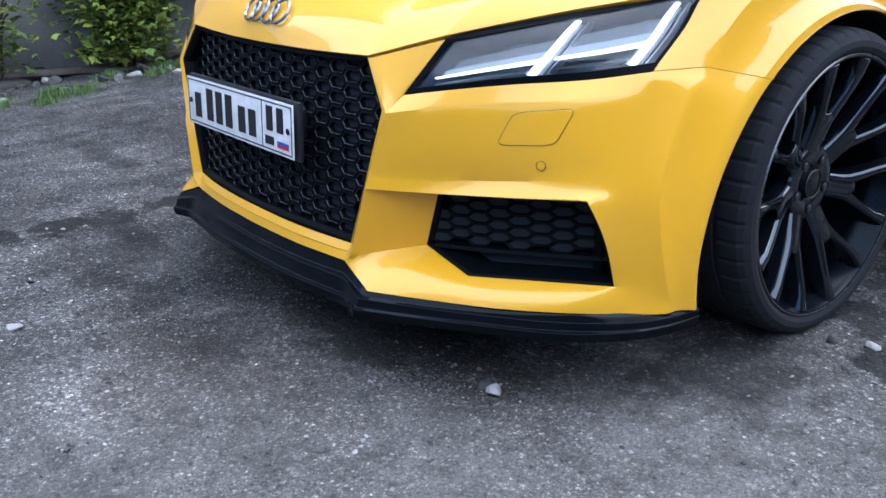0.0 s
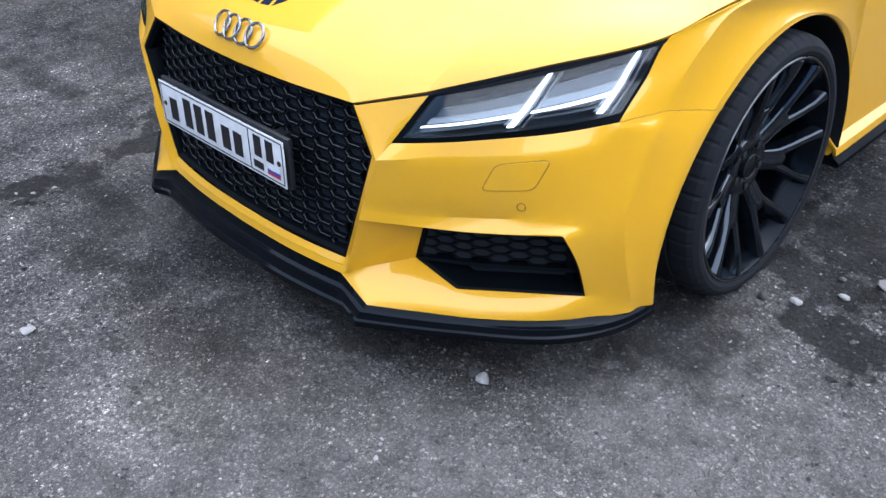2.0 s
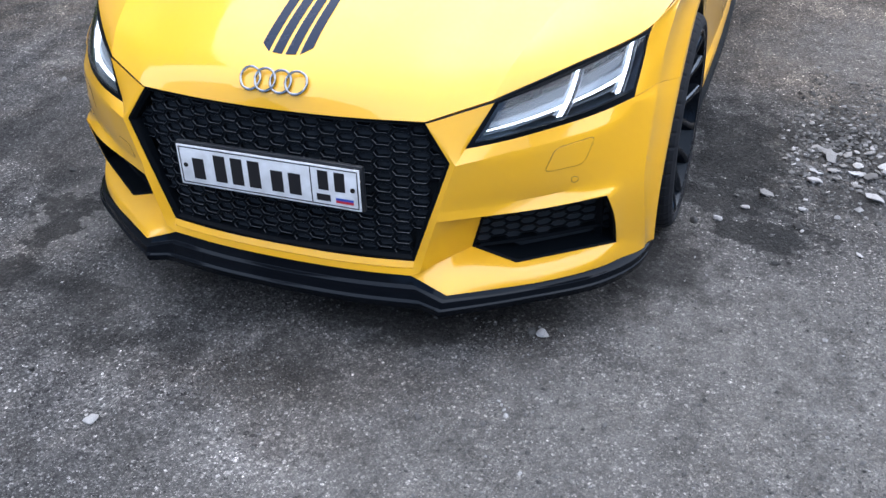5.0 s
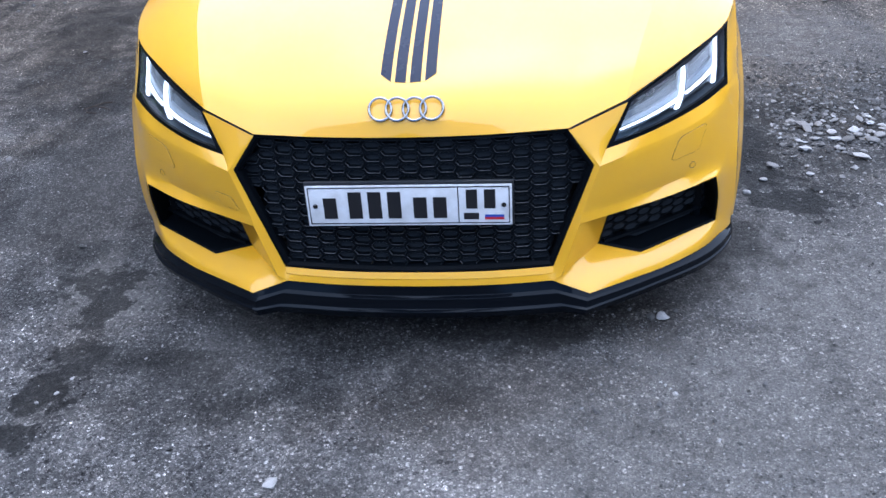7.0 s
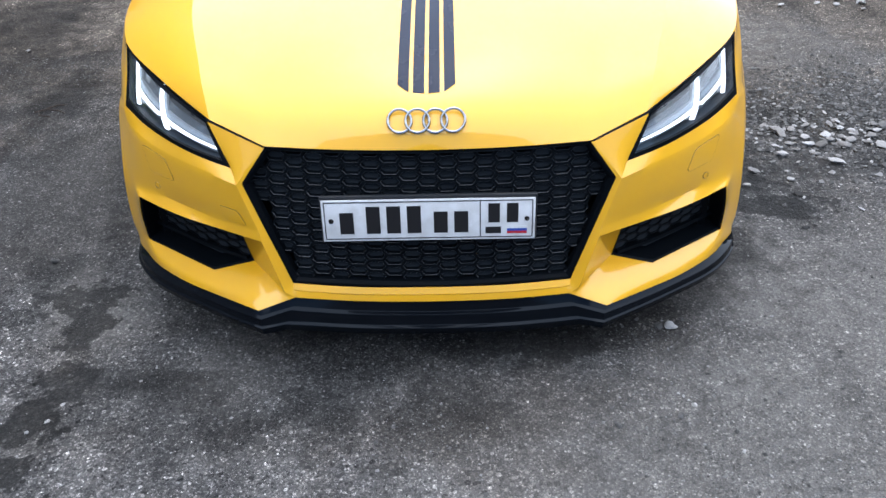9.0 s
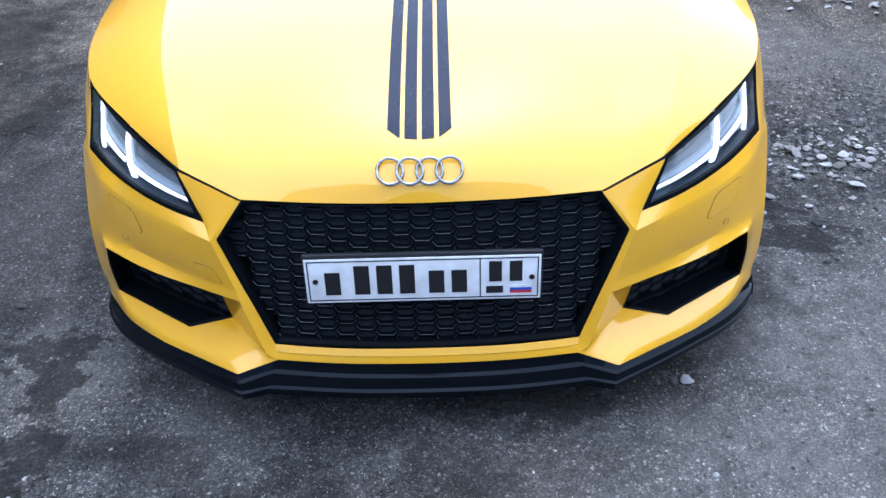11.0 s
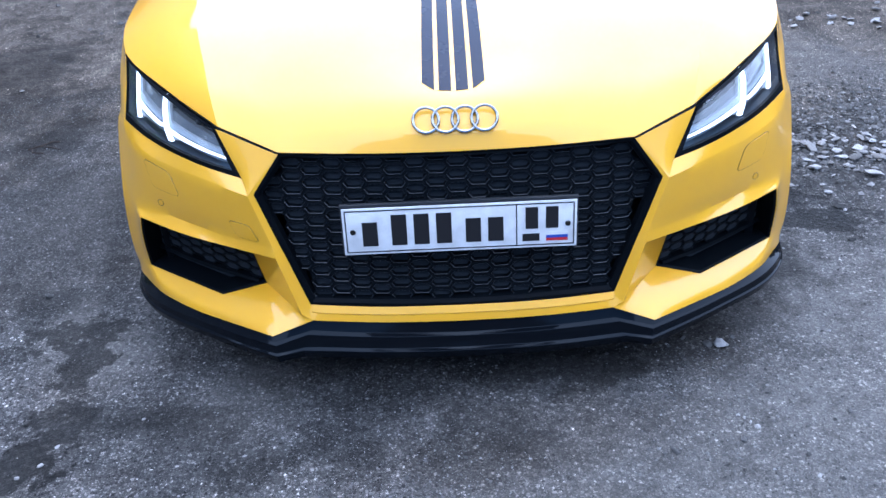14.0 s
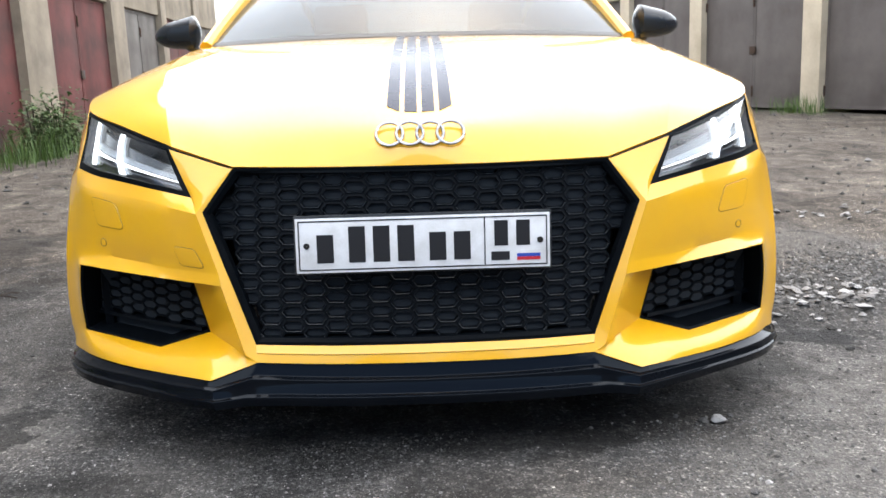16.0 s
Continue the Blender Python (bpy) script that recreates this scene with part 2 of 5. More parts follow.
def ground_material():
    m = material("worn_gravelly_asphalt", (0.06, 0.06, 0.06), 0.9)
    co = coords(m)
    big = noise_tex(m, co, 1.1, 5, 0.6)
    mid = noise_tex(m, co, 7.0, 6, 0.65)
    fine = noise_tex(m, co, 55.0, 4, 0.6)
    fray = noise_tex(m, co, 15.0, 9, 0.62)
    earth = noise_tex(m, co, 2.3, 6, 0.6)
    # wet patches and stains, plus the shade painted in at the car's front
    damp_shade = most(m, [blot(m, co, fray if len(d) > 5 else mid, *d) for d in FRONT_DAMP_SHADE + DAMP_SIDES + STAINS])
    dust = most(m, [blot(m, co, mid, *d) for d in DUST])
    base = ramp(m, big, (0.34, (0.062, 0.062, 0.062)), (0.50, (0.096, 0.0955, 0.095)), (0.66, (0.134, 0.132, 0.130)))
    base = mix(m, dust, base, (0.140, 0.135, 0.129))
    base = mix(m, ramp(m, earth, (0.48, (0, 0, 0)), (0.66, (0.40,) * 3)), base, (0.108, 0.097, 0.085))
    far = m.node_tree.nodes.new("ShaderNodeSeparateXYZ")
    link(m, co, far.inputs[0])
    lay_of = m.node_tree.nodes.new("ShaderNodeMath")  # bare trodden earth beyond the asphalt, with a ragged border
    lay_of.operation = "MULTIPLY_ADD"
    link(m, earth, lay_of.inputs[0])
    lay_of.inputs[1].default_value = 3.0
    link(m, far.outputs["Y"], lay_of.inputs[2])
    bare_earth = m.node_tree.nodes.new("ShaderNodeMapRange")
    bare_earth.interpolation_type = "SMOOTHSTEP"
    link(m, lay_of.outputs[0], bare_earth.inputs["Value"])
    for key, value in (("From Min", 2.6), ("From Max", 4.2), ("To Min", 0.0), ("To Max", 0.85)):
        bare_earth.inputs[key].default_value = value
    base = mix(m, bare_earth.outputs["Result"], base, ramp(m, big, (0.36, (0.092, 0.080, 0.067)), (0.64, (0.168, 0.148, 0.125))))
    base = mix(m, 0.85, base, ramp(m, mid, (0.32, (0.47, 0.47, 0.48)), (0.64, (1.43, 1.42, 1.41))), "MULTIPLY")
    base = mix(m, 0.6, base, ramp(m, fine, (0.32, (0.55, 0.55, 0.56)), (0.66, (1.3, 1.3, 1.28))), "MULTIPLY")
    # tracks drawn along the yard by wheels and water
    drawn = m.node_tree.nodes.new("ShaderNodeMapping")
    link(m, co, drawn.inputs["Vector"])
    drawn.inputs["Scale"].default_value, drawn.inputs["Rotation"].default_value = (5.5, 1.0, 1.0), (0, 0, radians(8))
    tracks = noise_tex(m, drawn.outputs["Vector"], 1.0, 6, 0.6)
    base = mix(m, 0.7, base, ramp(m, tracks, (0.34, (0.50, 0.50, 0.51)), (0.50, (0.95, 0.94, 0.93)), (0.64, (1.22, 1.21, 1.19))), "MULTIPLY")
    base = mix(m, dust, base, ramp(m, fray, (0.34, (0.108, 0.103, 0.097)), (0.50, (0.168, 0.162, 0.153)), (0.66, (0.212, 0.204, 0.194))))
    washed = most(m, [blot(m, co, mid, *d) for d in GRAVELLY])  # where the binder has gone and the pale stone shows
    base = mix(m, washed, base, mix(m, 1.0, base, (1.32, 1.32, 1.33), "MULTIPLY"))
    # the splitter's shadow, multiplied into the ground colour as a brownish dark
    shaded = most(m, [blot(m, co, mid, *d) for d in SPLITTER_SHADE])
    base = mix(m, shaded, base, mix(m, 1.0, base, (0.52, 0.48, 0.44), "MULTIPLY"))
    # chips of stone bedded in the binder, each of its own tone and outline, and the pits between them
    warp = node(m, "TexNoise", Scale=150.0, Detail=3.0)
    link(m, co, warp.inputs["Vector"])
    shift = m.node_tree.nodes.new("ShaderNodeVectorMath")
    shift.operation = "MULTIPLY_ADD"
    link(m, warp.outputs["Color"], shift.inputs[0])
    shift.inputs[1].default_value = (0.009, 0.009, 0.0)
    link(m, co, shift.inputs[2])
    normal = bump(m, mid, 0.4, 0.03)
    normal = bump(m, fine, 0.4, 0.008, normal)
    hide = m.node_tree.nodes.new("ShaderNodeMapRange")
    link(m, most(m, [dust, damp_shade]), hide.inputs["Value"])
    hide.inputs["To Min"].default_value, hide.inputs["To Max"].default_value = 0.95, 0.12
    for scale, bare, relief in ((52.0, 0.45, 0.006), (85.0, 0.70, 0.005), (150.0, 0.52, 0.004), (290.0, 0.40, 0.002)):
        chips = node(m, "TexVoronoi", Scale=scale, Randomness=1.0)
        link(m, shift.outputs[0], chips.inputs["Vector"])
        sep = m.node_tree.nodes.new("ShaderNodeSeparateColor")
        link(m, chips.outputs["Color"], sep.inputs["Color"])
        tone = ramp(m, sep.outputs[0], (0.0, (0.26, 0.26, 0.27)), (0.16, (0.52, 0.52, 0.53)), (0.22, (0.92, 0.92, 0.92)), (bare, (0.98, 0.97, 0.96)), (bare + 0.05, (1.28, 1.26, 1.24)),
                    (0.86, (1.75, 1.73, 1.70)), (0.94, (2.4, 2.38, 2.36)), (0.98, (3.3, 3.27, 3.24)))
        body = ramp(m, chips.outputs["Distance"], (0.38, (1, 1, 1)), (0.46, (0, 0, 0)))
        n = m.node_tree.nodes.new("ShaderNodeMath")
        n.operation = "MULTIPLY"
        link(m, body, n.inputs[0])
        link(m, washed if scale < 60 else hide.outputs["Result"], n.inputs[1])
        base = mix(m, n.outputs[0], base, mix(m, 1.0, base, tone, "MULTIPLY"))
        base = mix(m, 0.0 if scale < 60 else 0.5, base, ramp(m, chips.outputs["Distance"], (0.42, (1, 1, 1)), (0.70, (0.55, 0.55, 0.56))), "MULTIPLY")
        normal = bump(m, body, 0.6, relief, normal)
    base = mix(m, damp_shade, base, mix(m, 1.0, base, (0.10, 0.10, 0.10), "MULTIPLY"))
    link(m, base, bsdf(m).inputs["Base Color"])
    link(m, ramp(m, damp_shade, (0.0, (0.95,) * 3), (0.8, (0.72,) * 3)), bsdf(m).inputs["Roughness"])
    bsdf(m).inputs["Specular IOR Level"].default_value = 0.14
    link(m, normal, bsdf(m).inputs["Normal"])
    return m


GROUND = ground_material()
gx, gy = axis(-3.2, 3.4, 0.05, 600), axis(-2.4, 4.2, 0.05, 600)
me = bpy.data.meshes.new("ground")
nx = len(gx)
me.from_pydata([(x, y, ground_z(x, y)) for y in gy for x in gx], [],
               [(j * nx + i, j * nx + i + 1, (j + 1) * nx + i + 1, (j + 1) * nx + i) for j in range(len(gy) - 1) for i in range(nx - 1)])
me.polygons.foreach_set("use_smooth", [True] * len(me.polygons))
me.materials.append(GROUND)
tagged(new("ground", me), "worn grey gravelly asphalt yard with wet patches and painted shade before the car", "ground", kind="structure")

# ---- surfaces ----
def V(*p):
    return np.array(p, float)


def curve(points, n, by_index=False):
    """n + 1 samples of a smooth line through the points."""
    p = np.array(points, float)
    if len(p) == 2:
        return np.array([p[0] + (p[1] - p[0]) * k / n for k in range(n + 1)])
    d = np.ones(len(p) - 1) if by_index else np.linalg.norm(np.diff(p, axis=0), axis=1) ** 0.75
    s = np.concatenate([[0], np.cumsum(d)])
    tan = np.zeros_like(p)
    for k in range(1, len(p) - 1):
        a, b = (p[k] - p[k - 1]) / d[k - 1], (p[k + 1] - p[k]) / d[k]
        tan[k] = (a * d[k] + b * d[k - 1]) / (d[k] + d[k - 1])
    tan[0], tan[-1] = 1.5 * (p[1] - p[0]) / d[0] - 0.5 * tan[1], 1.5 * (p[-1] - p[-2]) / d[-1] - 0.5 * tan[-2]
    out = []
    for t in np.linspace(0, s[-1], n + 1):
        k = min(int(np.searchsorted(s, t, "right")) - 1, len(p) - 2)
        h, u = d[k], (t - s[k]) / d[k]
        out.append((2 * u**3 - 3 * u**2 + 1) * p[k] + (u**3 - 2 * u**2 + u) * h * tan[k]
                   + (-2 * u**3 + 3 * u**2) * p[k + 1] + (u**3 - u**2) * h * tan[k + 1])
    return np.array(out)


def bent(points, counts):
    """Samples of a line with corners, count by count."""
    p = np.array(points, float)
    out = [p[0]]
    for k, n in enumerate(counts):
        out += [p[k] + (p[k + 1] - p[k]) * i / n for i in range(1, n + 1)]
    return np.array(out)


def resample(c, n):
    s = np.concatenate([[0], np.cumsum(np.linalg.norm(np.diff(c, axis=0), axis=1))])
    t = np.linspace(0, s[-1], n + 1)
    return np.stack([np.interp(t, s, c[:, k]) for k in range(3)], 1)


def coons(bottom, top, left, right, bulge=None):
    n, m = len(bottom) - 1, len(left) - 1
    g = np.zeros((m + 1, n + 1, 3))
    for j in range(m + 1):
        v = j / m
        for i in range(n + 1):
            u = i / n
            g[j, i] = ((1 - v) * bottom[i] + v * top[i] + (1 - u) * left[j] + u * right[j]
                       - (1 - u) * (1 - v) * bottom[0] - u * (1 - v) * bottom[n] - (1 - u) * v * top[0] - u * v * top[n])
            if bulge is not None:
                g[j, i] += bulge * 16 * u * (1 - u) * v * (1 - v)
    return g


def loft(rows, m):
    """A grid through several lines of equal length."""
    cols = [curve([r[i] for r in rows], m, True) for i in range(len(rows[0]))]
    return np.array(cols).transpose(1, 0, 2)


def ruled(a, b, m=1):
    return np.array([a + (b - a) * j / m for j in range(m + 1)])


CORE = V(0, 2.0, 0.45)


def grid(bm, g, mirror=False, inside=False, mat=0):
    """Adds the grid (and its mirror image), with its faces turned outwards from the car's core."""
    for sx in ((1, -1) if mirror else (1,)):
        q = g * V(sx, 1, 1)
        m, n = q.shape[0] - 1, q.shape[1] - 1
        du, dv = q[:, 1:] - q[:, :-1], q[1:] - q[:-1]
        nor = np.cross(du[:-1].mean((0, 1)), dv[:, :-1].mean((0, 1)))
        flip = (nor @ (q.mean((0, 1)) - CORE) < 0) != inside
        vs = [[bm.verts.new(q[j, i]) for i in range(n + 1)] for j in range(m + 1)]
        for j in range(m):
            for i in range(n):
                f = [vs[j][i], vs[j][i + 1], vs[j + 1][i + 1], vs[j + 1][i]]
                f = bm.faces.new(f[::-1] if flip else f)
                f.material_index = mat


def weld(bm, d=0.0004):
    bmesh.ops.remove_doubles(bm, verts=bm.verts[:], dist=d)
    bad = [f for f in bm.faces if f.calc_area() < 1e-10]
    bmesh.ops.delete(bm, geom=bad, context="FACES")
    return bm


def sheet(ob, thick):
    """Gives a skin its thickness; the skin's free edges stay crisp."""
    me = ob.data
    ends = np.zeros(len(me.loops), dtype=np.int32)
    me.loops.foreach_get("edge_index", ends)
    count = np.bincount(ends, minlength=len(me.edges))
    for e in me.edges:
        if count[e.index] == 1:
            e.use_edge_sharp = True
    mod = ob.modifiers.new("thickness", "SOLIDIFY")
    mod.thickness, mod.offset, mod.use_even_offset = thick, -1, False
    return ob


def lathe(bm, profile, n=64, mat=0, wave=None, closed=False):
    """Turns (x, r) points round the x axis."""
    rings = []
    for k in range(n):
        a = 2 * math.pi * k / n
        ring = []
        for i, (x, r) in enumerate(profile):
            if wave:
                r += wave(i, k)
            ring.append(bm.verts.new((x, r * math.cos(a), r * math.sin(a))))
        rings.append(ring)
    pairs = list(zip(range(len(profile) - 1), range(1, len(profile))))
    if closed:
        pairs.append((len(profile) - 1, 0))
    for k in range(n):
        a, b = rings[k], rings[(k + 1) % n]
        for i, j in pairs:
            f = bm.faces.new((a[i], a[j], b[j], b[i]))
            f.material_index = mat
    return rings


def sweep(bm, path, sections, cap=True, closed=False, mat=0):
    """Joins sections (lists of points, one at each step of the path)."""
    rings = [[bm.verts.new(Vector(p)) for p in s] for s in sections]
    n = len(rings[0])
    steps = len(rings) if closed else len(rings) - 1
    for k in range(steps):
        a, b = rings[k], rings[(k + 1) % len(rings)]
        for i in range(n):
            f = bm.faces.new((a[i], a[(i + 1) % n], b[(i + 1) % n], b[i]))
            f.material_index = mat
    if cap and not closed:
        bm.faces.new(rings[0][::-1]).material_index = mat
        bm.faces.new(rings[-1]).material_index = mat


def tube(bm, points, radius, sides=8, closed=False, flat=1.0, mat=0):
    p = [Vector(q) for q in points]
    rings = []
    for k, c in enumerate(p):
        d = (p[(k + 1) % len(p)] - p[k - 1]) if closed else (p[min(k + 1, len(p) - 1)] - p[max(k - 1, 0)])
        d.normalize()
        side = d.cross(Vector((0, 0, 1)) if abs(d.z) < 0.9 else Vector((1, 0, 0))).normalized()
        up = side.cross(d)
        rings.append([c + radius * (math.cos(a) * side + flat * math.sin(a) * up) for a in (2 * math.pi * i / sides for i in range(sides))])
    sweep(bm, p, rings, True, closed, mat)


def box(bm, lo, hi, bevel=0.0, mat=0):
    geo = bmesh.ops.create_cube(bm, size=1)["verts"]
    for v in geo:
        v.co = Vector([(lo[i] + hi[i]) / 2 + v.co[i] * (hi[i] - lo[i]) for i in range(3)])
    faces = list({f for v in geo for f in v.link_faces})
    for f in faces:
        f.material_index = mat
    if bevel:
        edges = list({e for v in geo for e in v.link_edges})
        bmesh.ops.bevel(bm, geom=edges, offset=bevel, segments=2, affect="EDGES", profile=0.6)
    bmesh.ops.recalc_face_normals(bm, faces=bm.faces[:])


# ---- the car: its own frame has x to its left side, y to its tail, the ground at z = 0 ----
car = thing("car", "low yellow sports coupe with black bonnet stripes and black wheels", "car",
            pose(0, 0, 0, 0, 0.7, -1.4))

# feature points of the left half
GTC, GT, GM, GB, GBC = V(0, 0.006, 0.637), V(0.399, 0.032, 0.638), V(0.464, 0.014, 0.549), V(0.364, -0.014, 0.264), V(0, -0.040, 0.262)
HI, IT = V(0.492, 0.044, 0.577), V(0.548, 0.103, 0.677)
N1, N2 = V(0.385, -0.030, 0.246), V(0.360, -0.030, 0.229)
FIT, FIL, FB, FOL, FOT = V(0.52, 0.10, 0.385), V(0.487, 0.09, 0.267), V(0.605, 0.10, 0.232), V(0.836, 0.262, 0.235), V(0.812, 0.208, 0.407)
LED = V(0.43, -0.014, 0.394)

def trued(points):
    """Draws the flank in towards the tail."""
    return [(x - 0.0244 * max(0.0, y), y, z) for x, y, z in points]


FIT, FIL, FB, FOL, FOT = (V(*p) for p in trued((FIT, FIL, FB, FOL, FOT)))

# wing: outer line, crest and wheel-arch edge, point for point from the lip round the wheel to the sill
WING_OUT = [(0.882, 0.312, 0.178), (0.867, 0.296, 0.235), (0.854, 0.274, 0.33), (0.844, 0.266, 0.42), (0.846, 0.320, 0.585), (0.844, 0.335, 0.622),
            (0.850, 0.41, 0.69), (0.857, 0.467, 0.752), (0.89, 0.575, 0.776), (0.912, 0.70, 0.789), (0.93, 0.90, 0.803), (0.925, 1.12, 0.812),
            (0.90, 1.33, 0.825), (0.905, 1.33, 0.55), (0.915, 1.33, 0.20)]
WING_CREST = [(0.902, 0.36, 0.176), (0.900, 0.335, 0.24), (0.893, 0.318, 0.34), (0.886, 0.322, 0.44), (0.8885, 0.388, 0.58), (0.887, 0.43, 0.622),
              (0.891, 0.49, 0.69), (0.897, 0.555, 0.738), (0.903, 0.615, 0.770), (0.919, 0.715, 0.784), (0.937, 0.91, 0.796), (0.942, 1.11, 0.780),
              (0.944, 1.22, 0.63), (0.93, 1.275, 0.45), (0.925, 1.31, 0.22)]
ARCH_Y, ARCH_Z, ARCH_R = 0.85, 0.24, 0.446
WING_ARCH = []
for k in range(15):
    ang = radians(-9 + 12 * k if k <= 5 else 51 + 139 * (k - 5) / 9)
    WING_ARCH.append((0.918 + 0.020 * math.sin(max(0, ang)), ARCH_Y - ARCH_R * math.cos(ang), ARCH_Z + ARCH_R * math.sin(ang)))
STEP = 6
OUT, CREST, ARCH = (curve(trued(c), 14 * STEP, True) for c in (WING_OUT, WING_CREST, WING_ARCH))
SEAM = 5 * STEP
O0, O3, O4, O5, O7 = (OUT[k * STEP] for k in (0, 3, 4, 5, 7))
HLB = curve([HI, *trued([(0.585, 0.083, 0.593), (0.68, 0.152, 0.605), (0.77, 0.245, 0.611)]), O5], 30)
RIDGE = curve([*trued([(0.478, 0.012, 0.546), (0.58, 0.066, 0.563), (0.68, 0.135, 0.572), (0.78, 0.228, 0.580)]), O4], 30)
LEDGE_TOP = curve([*trued([(0.435, -0.007, 0.42), (0.55, 0.052, 0.425), (0.66, 0.119, 0.431), (0.78, 0.205, 0.434)]), O3], 30)
LEDGE_LOW = curve([LED, (0.52, 0.031, 0.398), (0.66, 0.100, 0.406), FOT], 30)
OUTER = curve([FOL, FOL * 0.45 + FOT * 0.55 + V(0.007, 0.004, 0.004), FOT], 2 * STEP)
UNDER = np.concatenate([ruled(LED, FIT, 8), curve([FIT, (0.66, 0.135, 0.401), FOT], 22)[1:]])
BORDER = bent([(0.406, 0.034, 0.638), RIDGE[0], LEDGE_TOP[0], LED, N1], [6, 6, 2, 6])
GRILLE_SIDE = bent([GT, GM, (0.419, 0.001, 0.42), (0.4095, -0.001, 0.394), GB], [6, 6, 2, 6])
FACE = coons(LEDGE_TOP, RIDGE, BORDER[6:13][::-1], OUT[3 * STEP:4 * STEP + 1], V(0.002, -0.005, 0.0))


def flank(a, b):
    """From the crest to the wheel arch, slightly hollow towards the arch's rolled edge."""
    c, e = CREST[a:b], ARCH[a:b]
    lip = c * 0.16 + e * 0.84 + V(0.0045, 0, 0)
    return np.concatenate([loft([c, c * 0.5 + lip * 0.5 + V(-0.0040, 0, 0), lip], 8), ruled(lip, e, 2)[1:]])


corner_end = []


def front_bumper():
    bm = bmesh.new()
    lo = np.concatenate([bent([N2, (0.46, -0.042, 0.196)], [8]),
                         curve([(0.46, -0.042, 0.196), (0.56, 0.022, 0.192), (0.69, 0.106, 0.190), (0.81, 0.215, 0.187), O0], 24)[1:]])
    # corner in front of the wheel
    before = np.concatenate([ruled(lo[24], FOL, STEP), OUTER[1:],
                             curve([FOT, FACE[2, 25], FACE[-1, 25]], STEP)[1:], ruled(FACE[-1, 25], HLB[25], STEP)[1:]])
    corner = loft([before, OUT[:SEAM + 1], CREST[:SEAM + 1]], 16)
    grid(bm, corner[8:], True)
    corner_end.append(corner[8:, SEAM])
    grid(bm, corner[:9, STEP:3 * STEP + 1], True)
    grid(bm, flank(0, SEAM + 1), True)
    grid(bm, ruled(ARCH[:SEAM + 1], ARCH[:SEAM + 1] - V(0.035, 0, 0), 1), True, True)
    # face between headlight and intake
    grid(bm, coons(curve([RIDGE[0], HI], 8), bent([BORDER[0], IT], [8]), BORDER[0:7][::-1], ruled(HI, IT, 6)), True)
    band = ruled(RIDGE, HLB, STEP)
    band[:, -1] = OUT[4 * STEP:5 * STEP + 1]
    grid(bm, band, True)
    grid(bm, FACE, True)
    ledge = ruled(LEDGE_LOW, LEDGE_TOP, 8)
    ledge[:, -1] = corner[:9, 3 * STEP]
    grid(bm, ledge, True)
    grid(bm, ruled(GRILLE_SIDE, BORDER, 2), True)
    # cheek beside the grille, and the underside of the ledge
    grid(bm, ruled(BORDER[14:21], ruled(FIT, FIL, 6), 8), True)
    grid(bm, ruled(LEDGE_LOW, UNDER, 2), True)
    # deck under the intake
    hi = np.concatenate([bent([N1, FIL, FB, FOL], [8, 6, 10]), corner[1:9, STEP]])
    mid = lo + 0.36 * (hi - lo) + np.outer(np.concatenate([np.linspace(0, 1, 9), np.ones(16), np.linspace(1, 0, 9)[1:]]), V(0, -0.005, 0.007))
    deck = loft([lo, mid, hi], STEP)
    for i in range(9):
        w = (i / 8) ** 2 * (3 - i / 4)
        deck[:, 24 + i] = (1 - w) * deck[:, 24 + i] + w * corner[i, :STEP + 1]
    grid(bm, deck, True)
    # sill under the grille, with its groove
    e0, e3 = curve([GBC, (0.2, -0.034, 0.2625), GB], 14), curve([(0, -0.052, 0.225), (0.2, -0.046, 0.226), N2], 14)
    e1, e2 = e0 * 0.55 + e3 * 0.45 + V(0, -0.0035, 0), e0 * 0.5 + e3 * 0.5 + V(0, -0.0010, 0)
    e1[-1], e2[-1] = e0[-1] * 0.55 + e3[-1] * 0.45, e0[-1] * 0.5 + e3[-1] * 0.5
    for a, b in ((e3, e2), (e2, e1), (e1, e0)):
        grid(bm, ruled(a, b, 1), True)
    grid(bm, np.array([[GB, GB * 0.5 + N1 * 0.5, N1], [e1[-1], e2[-1], N2]]), True)
    weld(bm, 0.0015)
    # the ledge over the intake runs out softly into the corner
    for reach in (0.085, 0.080, 0.072, 0.064, 0.056, 0.048, 0.040, 0.032):
        near = [v for v in bm.verts if not v.is_boundary and v.co.z > 0.4135 and (Vector((abs(v.co.x), v.co.y, v.co.z)) - Vector((0.786, 0.210, 0.434))).length < reach]
        bmesh.ops.smooth_vert(bm, verts=near, factor=0.5, use_axis_x=True, use_axis_y=True, use_axis_z=True)
    ob = part("front_bumper", bm, YELLOW, car, "glossy yellow front bumper", 26)
    for e in ob.data.edges:
        a, b = (ob.data.vertices[k].co for k in e.vertices)
        if (Vector((abs(a.x + b.x), a.y + b.y, a.z + b.z)) / 2 - Vector((0.800, 0.218, 0.430))).length < 0.075:
            e.use_edge_sharp = False
    return sheet(ob, 0.0025)


front_bumper()


